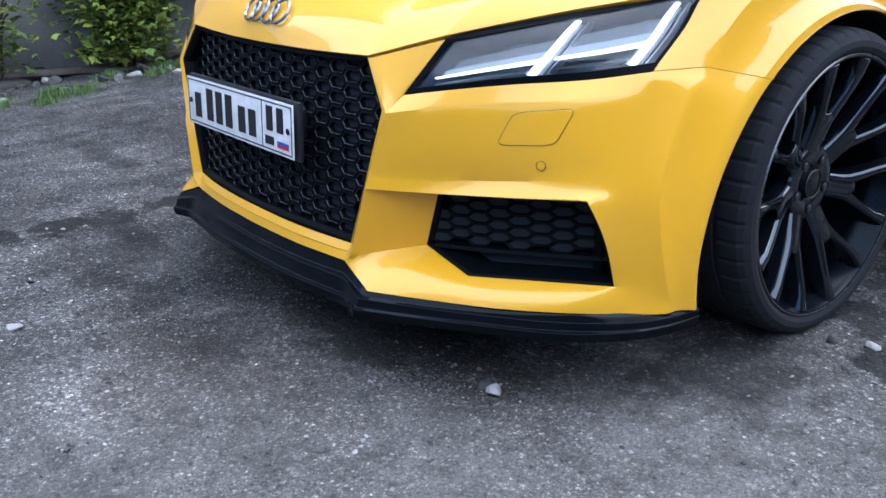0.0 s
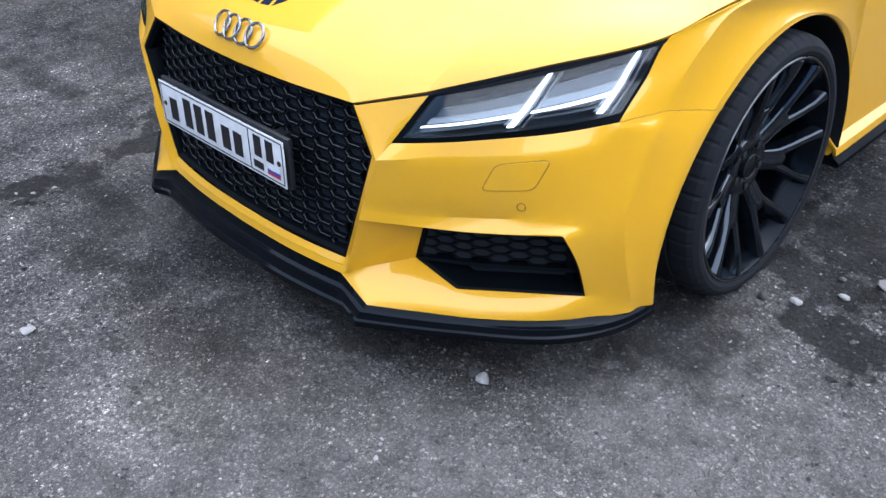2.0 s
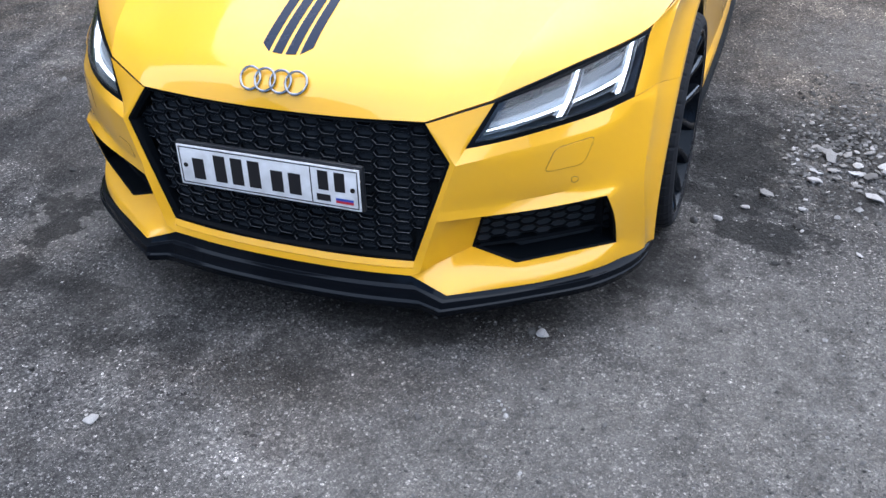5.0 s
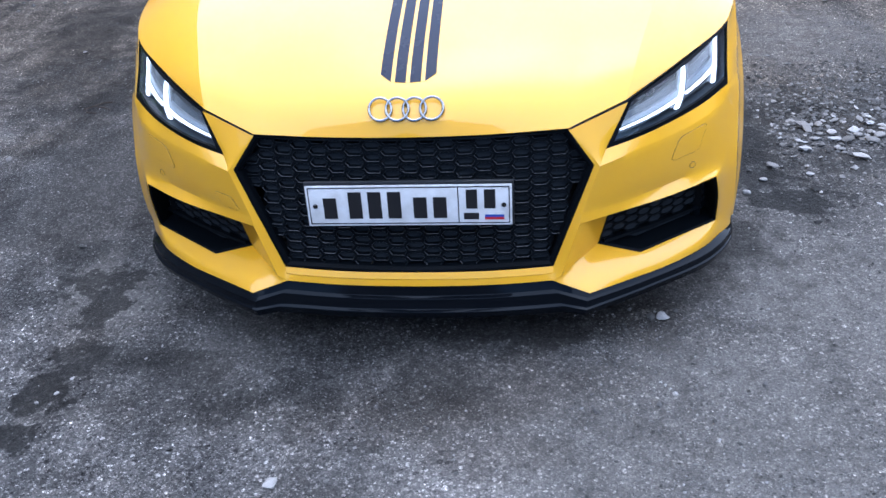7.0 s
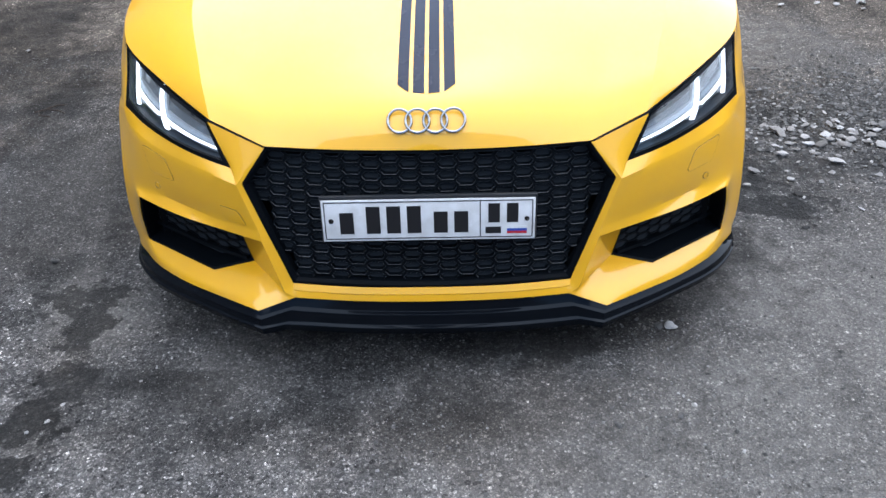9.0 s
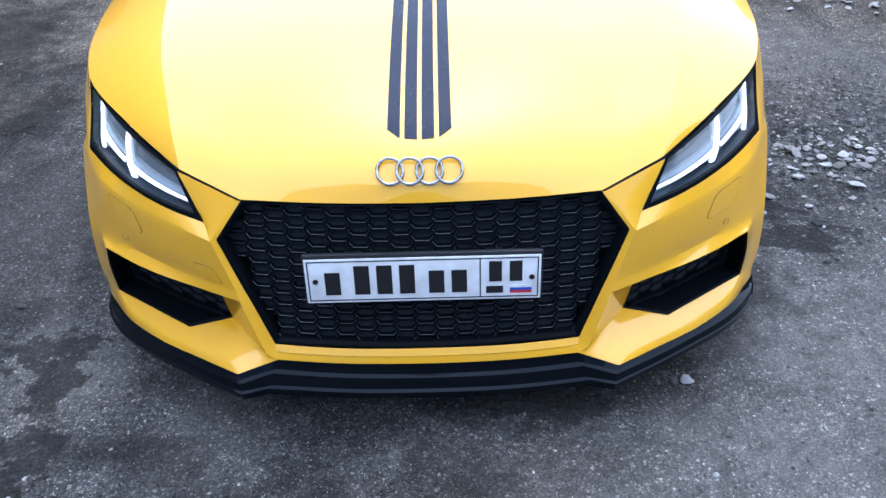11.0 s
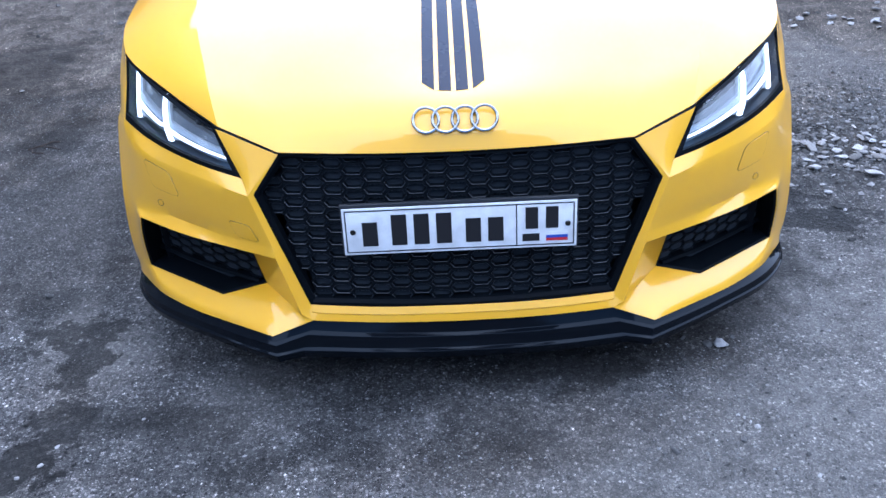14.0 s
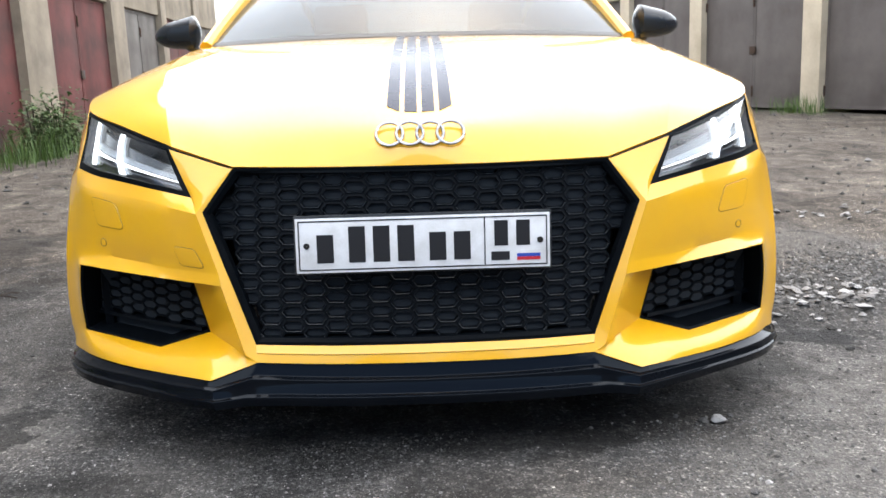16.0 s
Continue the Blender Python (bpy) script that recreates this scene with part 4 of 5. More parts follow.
for sx in (1, -1):
    flap("washer_flap", [(0.688, 0.558), (0.768, 0.566), (0.748, 0.502), (0.666, 0.500)], sx, "yellow headlight washer flap")
    sensor(0.731, 0.465, sx)
flap("towing_cover", [(0.487, 0.470), (0.538, 0.474), (0.524, 0.432), (0.466, 0.429)], -1, "yellow towing eye cover")


# ---- splitter ----
LIP_TOP = [(0, -0.046, 0.228), (0.2, -0.040, 0.229), (0.352, -0.024, 0.231), (0.457, -0.034, 0.200), (0.62, 0.066, 0.194), (0.79, 0.204, 0.190), (0.866, 0.306, 0.181), (0.900, 0.42, 0.173)]
LIP_EDGE = [(0, -0.086, 0.160), (0.2, -0.080, 0.160), (0.39, -0.058, 0.161), (0.450, -0.074, 0.161), (0.640, 0.045, 0.160), (0.818, 0.182, 0.157), (0.889, 0.300, 0.153), (0.908, 0.42, 0.150)]
LIP_BACK = [(0, 0.20, 0.152), (0.2, 0.20, 0.152), (0.36, 0.22, 0.152), (0.41, 0.24, 0.152), (0.58, 0.30, 0.152), (0.72, 0.34, 0.150), (0.76, 0.40, 0.146), (0.76, 0.44, 0.143)]


def lip_row(out_mid, out_end, drop_mid, drop_end):
    """A line between the splitter's top and its edge: shares of the way out and of the way down, at the middle and at the ends."""
    row = []
    for k in range(8):
        a, b, t = V(*LIP_TOP[k]), V(*LIP_EDGE[k]), k / 7
        o, d = out_mid + (out_end - out_mid) * t, drop_mid + (drop_end - drop_mid) * t
        row.append(a + (b - a) * V(o, o, d))
    return row


LIP = [lip_row(0, 0, 0, 0), lip_row(0.30, 0.45, 0.46, 0.22), lip_row(0.52, 0.78, 0.52, 0.36), lip_row(0.55, 0.80, 0.60, 0.48),
       lip_row(0.78, 0.84, 0.90, 0.84), lip_row(1, 1, 0.955, 0.93), lip_row(1, 1, 1, 1),
       [V(*p) + V(-0.003 * (k > 2), 0.003, -0.017) for k, p in enumerate(LIP_EDGE)], [V(*p) for p in LIP_BACK]]


def splitter():
    bm = bmesh.new()
    rows = []
    for c in LIP:
        rows.append(np.concatenate([curve(c[:3], 14), ruled(V(*c[2]), V(*c[3]), 4)[1:], curve(c[3:], 24)[1:]]))
    for a, b in zip(rows[:-1], rows[1:]):
        grid(bm, ruled(a, b, 2), True)
    weld(bm, 0.0006)
    for v in bm.verts:  # the right end hangs lower and is scraped
        s = min(max((-v.co.x - 0.30) / 0.2, 0), 1)
        v.co.z -= s * (0.007 + 0.003 * noise.noise(v.co * 30)) * min(max((0.20 - v.co.z) / 0.03, 0), 1)
    ob = part("front_splitter", bm, LIP_BLACK, car, "glossy black splitter with a scraped edge", sharp=24)
    b = ob.modifiers.new("edges", "BEVEL")
    b.width, b.segments, b.limit_method, b.angle_limit = 0.0025, 2, "ANGLE", radians(24)
    return ob


splitter()


# ---- wheels ----
def spoke(a0):
    """A forked spoke, swept from the hub to two points of the rim."""
    bm = bmesh.new()

    def arm(pts, widths):
        secs = []
        for (ang, r, x), w in zip(pts, widths):
            c = Vector((x, r * math.cos(ang), r * math.sin(ang)))
            t = Vector((0, -math.sin(ang), math.cos(ang)))
            deep = 0.036 - 0.012 * (r / 0.26)
            face = [c + t * w * 0.5 * f + Vector((0.008 * (1 - f ** 4), 0, 0)) for f in (1, 0.86, 0.5, 0, -0.5, -0.86, -1)]
            secs.append(face + [c - t * w * 0.66 - Vector((deep, 0, 0)), c + t * w * 0.66 - Vector((deep, 0, 0))])
        sweep(bm, secs, secs)
    reach = ((0.0100, 0.040, -0.071), (0.0115, 0.076, -0.066), (0.0125, 0.108, -0.058), (0.0160, 0.135, -0.050), (0.0275, 0.165, -0.040), (0.0420, 0.200, -0.029), (0.0550, 0.236, -0.018), (0.0630, 0.271, -0.010))
    for s in (1, -1):
        arm([(a0 + s * off / r, r, x) for off, r, x in reach], (0.036, 0.034, 0.031, 0.028, 0.0235, 0.0215, 0.0215, 0.0310))
    arm([(a0, 0.040, -0.069), (a0, 0.076, -0.064), (a0, 0.108, -0.0555), (a0, 0.135, -0.0475), (a0, 0.148, -0.0445), (a0, 0.155, -0.0445)], (0.050, 0.050, 0.049, 0.050, 0.046, 0.030))
    bmesh.ops.recalc_face_normals(bm, faces=bm.faces[:])
    return bm


def wheel(x, y, z, sx):
    base = Matrix.Translation((sx * x, y, z)) @ pose(0, 0, 0, 37, 0, 0 if sx > 0 else 180)
    if wheel_made:
        ob = copy_thing(wheel_made[0], base)
        ob.parent = car
        ob.matrix_basis = base
        return ob
    bm = bmesh.new()
    lathe(bm, [(-0.006, 0.2805), (-0.002, 0.278), (-0.003, 0.273), (-0.011, 0.2695), (-0.026, 0.267), (-0.040, 0.258), (-0.070, 0.252), (-0.150, 0.248), (-0.215, 0.256), (-0.228, 0.278)], 96)
    bmesh.ops.reverse_faces(bm, faces=bm.faces[:])
    rim = part("wheel", bm, BARREL, car, "gloss black alloy wheel with forked spokes", sharp=30)
    rim.matrix_basis = base
    e = bmesh.new()
    lathe(e, [(-0.003, 0.2805), (-0.0005, 0.2785), (-0.0015, 0.2755)], 96)
    part("rim_edge", e, RIM_EDGE, rim, "polished rim edge")
    t = bmesh.new()
    prof = [(-0.012, 0.278), (-0.002, 0.283), (0.003, 0.293), (0.002, 0.305), (-0.006, 0.318), (-0.018, 0.325), (-0.030, 0.3275),
            (-0.060, 0.329), (-0.062, 0.325), (-0.070, 0.325), (-0.072, 0.3295), (-0.110, 0.330), (-0.112, 0.326), (-0.122, 0.326), (-0.124, 0.330),
            (-0.164, 0.3295), (-0.166, 0.325), (-0.174, 0.325), (-0.176, 0.329), (-0.205, 0.3275), (-0.225, 0.320), (-0.235, 0.302), (-0.232, 0.290), (-0.222, 0.278)]
    lathe(t, prof, 300, wave=lambda i, k: -0.0032 if 4 <= i <= 7 and k % 6 == 0 else 0.0)
    bmesh.ops.reverse_faces(t, faces=t.faces[:])
    part("tyre", t, RUBBER, rim, "black low-profile tyre", sharp=14)
    for k in range(7):
        s = part("spoke", spoke(2 * math.pi * k / 7), RIM, rim, sharp=50)
        b = s.modifiers.new("edges", "BEVEL")
        b.width, b.segments, b.limit_method, b.angle_limit = 0.002, 2, "ANGLE", radians(40)
    h = bmesh.new()
    lathe(h, [(-0.066, 0.031), (-0.0600, 0.040), (-0.0565, 0.055), (-0.0565, 0.070), (-0.0600, 0.079), (-0.070, 0.085), (-0.105, 0.088)], 40)
    part("hub", h, RIM, rim)
    c = bmesh.new()
    lathe(c, [(-0.053, 0.0006), (-0.053, 0.028), (-0.055, 0.032), (-0.072, 0.034)], 40)
    part("hub_cap", c, GLOSS, rim, "round gloss black hub cap")
    r = bmesh.new()
    lathe(r, [(-0.0525, 0.0285), (-0.0510, 0.0300), (-0.0525, 0.0318)], 40)
    part("cap_ring", r, STEEL, rim)
    for k in range(5):
        ang = 2 * math.pi * k / 5 + 0.3
        n = bmesh.new()
        lathe(n, [(0.012, 0.0005), (0.012, 0.006), (0.010, 0.0085), (0.0, 0.0085), (0.0, 0.013), (0.002, 0.0135)], 12)
        q = part("wheel_bolt", n, PLASTIC, rim)
        hole = bmesh.new()
        lathe(hole, [(0.0118, 0.0004), (0.0118, 0.0105), (0.0126, 0.0115)], 20)
        w = part("bolt_hole", hole, DARK, rim)
        w.matrix_basis = Matrix.Translation((-0.0672, 0.056 * math.cos(ang), 0.056 * math.sin(ang)))
        q.matrix_basis = Matrix.Translation((-0.066, 0.056 * math.cos(ang), 0.056 * math.sin(ang)))
    d = bmesh.new()
    lathe(d, [(-0.125, 0.06), (-0.125, 0.085), (-0.135, 0.09), (-0.135, 0.168), (-0.155, 0.168), (-0.155, 0.09)], 64)
    part("brake_disc", d, STEEL, rim, "grey steel brake disc")
    k = bmesh.new()
    secs = []
    for i in range(9):
        ang = radians(150 + 60 * i / 8)
        secs.append([(xx, rr * math.cos(ang), rr * math.sin(ang)) for xx, rr in ((-0.105, 0.115), (-0.100, 0.165), (-0.110, 0.188), (-0.175, 0.188), (-0.175, 0.115))])
    sweep(k, secs, secs)
    bmesh.ops.recalc_face_normals(k, faces=k.faces[:])
    part("brake_caliper", k, PLASTIC, rim, "dark brake caliper")
    wheel_made.append(rim)
    return rim


wheel_made = []
WHEEL_Y, WHEEL_Z, REAR_Y = 0.833, 0.323, 3.345
wheel(0.931, WHEEL_Y, WHEEL_Z, 1), wheel(0.931, WHEEL_Y, WHEEL_Z, -1), wheel(0.931, REAR_Y, WHEEL_Z, 1), wheel(0.931, REAR_Y, WHEEL_Z, -1)

# ---- sides, tail and roof ----
REAR_OUT = [(0.93, 2.64, 0.20), (0.925, 2.64, 0.45), (0.91, 2.64, 0.70), (0.90, 2.66, 0.90), (0.90, 2.95, 0.925), (0.885, 3.3, 0.935),
            (0.86, 3.65, 0.925), (0.80, 3.95, 0.90), (0.80, 4.02, 0.72), (0.82, 4.0, 0.5), (0.84, 3.95, 0.25)]
REAR_CREST = [(0.94, 2.78, 0.20), (0.945, 2.78, 0.45), (0.945, 2.85, 0.68), (0.945, 2.98, 0.78), (0.945, 3.15, 0.82), (0.945, 3.33, 0.83),
              (0.935, 3.55, 0.80), (0.92, 3.75, 0.72), (0.91, 3.82, 0.60), (0.905, 3.84, 0.45), (0.90, 3.84, 0.25)]
BELT = [(0.70, 1.225, 0.935), (0.78, 1.50, 0.925), (0.805, 2.0, 0.935), (0.795, 2.7, 0.95), (0.73, 3.3, 0.97), (0.55, 3.6, 0.985)]
RAIL = [(0.545, 1.88, 1.265), (0.60, 2.25, 1.285), (0.585, 2.7, 1.235), (0.565, 3.1, 1.13), (0.55, 3.6, 0.99)]


def side(sx):
    s = V(sx, 1, 1)
    bm = bmesh.new()
    front = OUT[12 * STEP:][::-1] + V(0, 0.006, 0)
    low, top = curve([front[0], (0.904, 2.0, 0.20), (0.902, 2.632, 0.20)], 20), curve([front[-1], (0.877, 2.0, 0.872), (0.872, 2.632, 0.897)], 20)
    g = coons(low, top, front, resample(curve([(0.902, 2.632, 0.20), (0.897, 2.632, 0.45), (0.872, 2.632, 0.897)], 12), len(front) - 1), V(-0.004, 0, 0))
    grid(bm, g * s)
    door = sheet(part("door", bm, YELLOW, car, "glossy yellow door"), 0.01)
    h = bmesh.new()
    box(h, (sx * 0.895 - 0.012, 2.36, 0.765), (sx * 0.895 + 0.012, 2.54, 0.795), 0.006)
    part("door_handle", h, YELLOW, door)
    arch = [(0.92 + 0.02 * max(0, math.sin(q)), REAR_Y - ARCH_R * math.cos(q), ARCH_Z + ARCH_R * math.sin(q)) for q in np.linspace(radians(-8), radians(188), 11)]
    bm = bmesh.new()
    o, c, a = (curve(k, 60, True) - V(0.028, 0, 0) for k in (REAR_OUT, REAR_CREST, arch))
    grid(bm, loft([o, c, a], 8) * s)
    grid(bm, ruled(a, a - V(0.035, 0, 0), 1) * s, False, True)
    rw = sheet(part("rear_wing", weld(bm), YELLOW, car), 0.006)
    ln = bmesh.new()
    q = [(REAR_Y - 0.434 * math.cos(t), ARCH_Z + 0.434 * math.sin(t)) for t in np.linspace(radians(-20), radians(200), 30)]
    grid(ln, np.array([[(sx * x, y, z) for y, z in q] for x in (0.905, 0.45)]), False, True)
    part("wheel_arch_liner", ln, PLASTIC, rw)
    sk = bmesh.new()
    rows = [curve([(x0, 1.285, z), (x1, 2.0, z), (x0, 2.91, z)], 24) for x0, x1, z in ((0.875, 0.895, 0.215), (0.902, 0.915, 0.190), (0.906, 0.918, 0.168))]
    grid(sk, np.array(rows) * s)
    sill = sheet(part("sill", sk, YELLOW, car, "glossy yellow sill"), 0.01)
    bl = bmesh.new()
    rows = [curve([(x0, 1.28, z), (x1, 2.0, z), (x0, 2.92, z)], 24) for x0, x1, z in ((0.895, 0.908, 0.170), (0.920, 0.935, 0.150), (0.920, 0.935, 0.138), (0.77, 0.77, 0.135))]
    grid(bl, np.array(rows) * s)
    part("side_skirt", bl, MESH, sill, "black side skirt")
    sh = bmesh.new()
    e = curve([(0.865, 1.335, 0.831), (0.877, 2.0, 0.874), (0.872, 2.66, 0.90), (0.857, 3.3, 0.935), (0.772, 3.95, 0.90)], 40)
    grid(sh, loft([curve(BELT, 40), curve(BELT, 40) * 0.5 + e * 0.5 + V(0.006, 0, 0.014), e], 6) * s)
    sheet(part("shoulder_panel", sh, YELLOW, car), 0.006)
    gl = bmesh.new()
    b, r = resample(curve(BELT, 60)[4:], 30), resample(curve(RAIL, 60), 30)
    grid(gl, ruled(b, r, 6) * s)
    w = sheet(part("side_window", gl, GLASS, car, "tinted side window"), 0.004)
    w.visible_shadow = False
    p = bmesh.new()
    path = curve([(0.712, 1.235, 0.928), (0.66, 1.46, 1.06), (0.60, 1.68, 1.18), (0.548, 1.88, 1.268), (0.60, 2.25, 1.292), (0.587, 2.7, 1.242), (0.567, 3.1, 1.137), (0.552, 3.6, 0.995)], 40)
    tube(p, [q * s for q in path], 0.024, 10, False, 1.25)
    part("roof_pillar", p, YELLOW, car, "yellow windscreen pillar and roof rail")
    return door


side(1), side(-1)


def upper_body():
    wc = np.concatenate([COWL[::-1] * V(-1, 1, 1), COWL[1:]]) + V(0, 0.012, 0.0)
    wt = curve([(-0.545, 1.88, 1.265), (-0.30, 1.82, 1.300), (0, 1.80, 1.312), (0.30, 1.82, 1.300), (0.545, 1.88, 1.265)], len(wc) - 1)
    sd = curve([wc[-1], (0.64, 1.52, 1.09), wt[-1]], 20)
    bm = bmesh.new()
    grid(bm, coons(wc, wt, sd * V(-1, 1, 1), sd, V(0, -0.02, 0.02)))
    w = sheet(part("windscreen", bm, GLASS, car, "clear windscreen reflecting the sky"), 0.004)
    w.visible_shadow = False
    band = bmesh.new()
    grid(band, ruled(wc + V(0, -0.004, 0.002), wc + (wt - wc) * 0.035 + V(0, -0.003, 0.003), 2))
    part("windscreen_band", band, GLOSS, w, "black band along the windscreen")
    cw = bmesh.new()
    grid(cw, ruled(wc + V(0, -0.03, -0.012), wc + V(0, 0.01, -0.006), 2))
    part("scuttle", cw, PLASTIC, car, "black plastic scuttle panel")
    bm = bmesh.new()
    rail = curve(RAIL[:3], 20)
    rb = curve([(-0.585, 2.7, 1.235), (-0.3, 2.66, 1.285), (0, 2.64, 1.300), (0.3, 2.66, 1.285), (0.585, 2.7, 1.235)], 24)
    grid(bm, coons(resample(wt, 24), rb, rail * V(-1, 1, 1), rail, V(0, 0, 0.035)))
    sheet(part("roof", bm, YELLOW, car, "glossy yellow roof"), 0.008)
    bm = bmesh.new()
    tl = curve([(-0.55, 3.6, 0.985), (0, 3.62, 1.02), (0.55, 3.6, 0.985)], 24)
    rl = curve(RAIL[2:], 16)
    grid(bm, coons(rb, tl, rl * V(-1, 1, 1), rl, V(0, 0, 0.03)))
    rw = sheet(part("rear_window", bm, GLASS, car, "tinted rear window"), 0.004)
    rw.visible_shadow = False
    bm = bmesh.new()
    end = curve([(-0.772, 3.95, 0.90), (-0.4, 4.06, 0.935), (0, 4.09, 0.945), (0.4, 4.06, 0.935), (0.772, 3.95, 0.90)], 24)
    grid(bm, ruled(tl, end, 6))
    sheet(part("boot_lid", bm, YELLOW, car), 0.008)
    bm = bmesh.new()
    rows = [end]
    for x, y, yc, z in ((0.772, 4.02, 4.13, 0.80), (0.772, 4.02, 4.15, 0.66), (0.792, 4.01, 4.18, 0.50), (0.802, 3.97, 4.17, 0.36), (0.812, 3.95, 4.10, 0.24)):
        rows.append(curve([(-x, y, z), (-0.4, yc - 0.03, z), (0, yc, z), (0.4, yc - 0.03, z), (x, y, z)], 24))
    grid(bm, loft(rows, 24))
    sheet(part("rear_bumper", bm, YELLOW, car), 0.006)
    for sx in (1, -1):
        bm = bmesh.new()
        g = np.array([[(sx * x, 4.135 - 0.17 * (x - 0.3) ** 2 * 1.9, z) for x in np.linspace(0.42, 0.78, 10)] for z in (0.70, 0.735, 0.78)])
        grid(bm, g)
        sheet(part("tail_light", bm, RED, car, "red tail light"), 0.02)
    # floor and cabin
    bm = bmesh.new()
    box(bm, (-0.44, 0.25, 0.15), (0.44, 3.95, 0.19), 0.01)
    box(bm, (-0.80, 1.32, 0.15), (0.80, 2.86, 0.19), 0.01)
    part("underbody", bm, PLASTIC, car, "black underbody")
    bm = bmesh.new()
    box(bm, (-0.78, 1.24, 0.55), (0.78, 1.30, 0.90), 0.01)
    box(bm, (-0.70, 1.28, 0.72), (0.70, 1.62, 0.90), 0.05)
    part("dashboard", bm, CLOTH, car, "dark dashboard")
    for sx in (1, -1):
        bm = bmesh.new()
        box(bm, (sx * 0.37 - 0.24, 1.85, 0.25), (sx * 0.37 + 0.24, 2.38, 0.50), 0.06)
        seat = part("seat", bm, CLOTH, car, "dark sports seat")
        b = bmesh.new()
        box(b, (-0.24, -0.06, 0.0), (0.24, 0.06, 0.60), 0.05)
        q = part("backrest", b, CLOTH, seat)
        q.matrix_basis = pose(sx * 0.37, 2.36, 0.44, -18)
        b = bmesh.new()
        box(b, (-0.13, -0.05, 0.58), (0.13, 0.04, 0.76), 0.04)
        q = part("headrest", b, CLOTH, seat)
        q.matrix_basis = pose(sx * 0.37, 2.36, 0.44, -18)
    bm = bmesh.new()
    tube(bm, [(0.37 + 0.18 * math.cos(t), 1.70 + 0.06 * math.sin(t), 0.84 + 0.165 * math.sin(t)) for t in np.linspace(0, 2 * math.pi, 33)[:-1]], 0.014, 8, True)
    box(bm, (0.24, 1.69, 0.82), (0.50, 1.72, 0.86), 0.01)
    part("steering_wheel", bm, CLOTH, car, "black steering wheel")


upper_body()


def door_mirror(sx):
    bm = bmesh.new()
    secs = []
    for k in range(15):
        t = k / 14  # from the inner end, which is tall, to the low rounded tip
        close = min(1.0, math.sqrt(max(0.0, 1 - ((t - 0.62) / 0.40) ** 2)) if t > 0.62 else 1.0, 0.25 + 6 * t)
        h = 0.064 * (1 - 0.42 * t) * max(close, 0.05)
        d = 0.075 * (1 - 0.25 * t) * max(close, 0.05)
        cx, cy, cz = 0.775 + 0.168 * t, 1.43 + 0.035 * t, 0.996 - 0.012 * t
        ring = []
        for a in np.linspace(0, 2 * math.pi, 25)[:-1]:
            c, q = math.cos(a), math.sin(a)
            y = cy + d * (c if c < 0 else 0.75 * abs(c) ** 0.45)  # round ahead, flat behind
            ring.append((sx * cx, y, cz + h * math.copysign(abs(q) ** 0.72, q)))
        secs.append(ring)
    sweep(bm, secs, secs)
    bmesh.ops.recalc_face_normals(bm, faces=bm.faces[:])
    ob = part("door_mirror", bm, MIRROR_BLACK, car, "gloss black door mirror")
    st = bmesh.new()
    tube(st, [(sx * x, y, z) for x, y, z in ((0.75, 1.50, 0.92), (0.78, 1.46, 0.925), (0.82, 1.43, 0.945))], 0.02, 8, False, 0.7)
    part("mirror_foot", st, PLASTIC, ob)
    gl = bmesh.new()
    box(gl, (sx * 0.848 - 0.045, 1.497, 0.965), (sx * 0.848 + 0.045, 1.501, 1.020), 0.0)
    part("mirror_glass", gl, CHROME, ob)


door_mirror(1), door_mirror(-1)

# ---- the yard round the car ----
CONCRETE = worn("old_concrete", (0.26, 0.26, 0.265), (0.12, 0.122, 0.125), 0.9, 2.2, 40, 0.5)
CREAM = worn("dirty_cream_masonry", (0.34, 0.28, 0.21), (0.21, 0.175, 0.135), 0.9, 2.0, 60, 0.5)
LIGHT_CREAM = worn("pale_cream_paint", (0.66, 0.57, 0.43), (0.50, 0.42, 0.31), 0.9, 2.0, 60, 0.4)
METAL = worn("brown_sheet_metal", (0.085, 0.070, 0.062), (0.055, 0.045, 0.040), 0.6, 1.5, 70, 0.15)
BROWN = worn("brown_grey_door_paint", (0.130, 0.112, 0.104), (0.095, 0.080, 0.074), 0.6, 1.5, 70, 0.15)
RUST = worn("red_brown_door_paint", (0.135, 0.030, 0.026), (0.070, 0.032, 0.028), 0.8, 1.6, 70, 0.2)
TAUPE = worn("faded_grey_door_paint", (0.125, 0.108, 0.095), (0.08, 0.068, 0.060), 0.65, 1.6, 70, 0.2)
IRON = worn("rusty_iron", (0.06, 0.045, 0.038), (0.09, 0.05, 0.03), 0.7, 8, 90, 0.3, 0.4)
FELT = worn("roofing_felt", (0.05, 0.05, 0.05), (0.07, 0.07, 0.065), 0.95, 2, 80, 0.4)
TIMBER = worn("grey_timber", (0.14, 0.125, 0.11), (0.08, 0.07, 0.06), 0.85, 4, 90, 0.4)


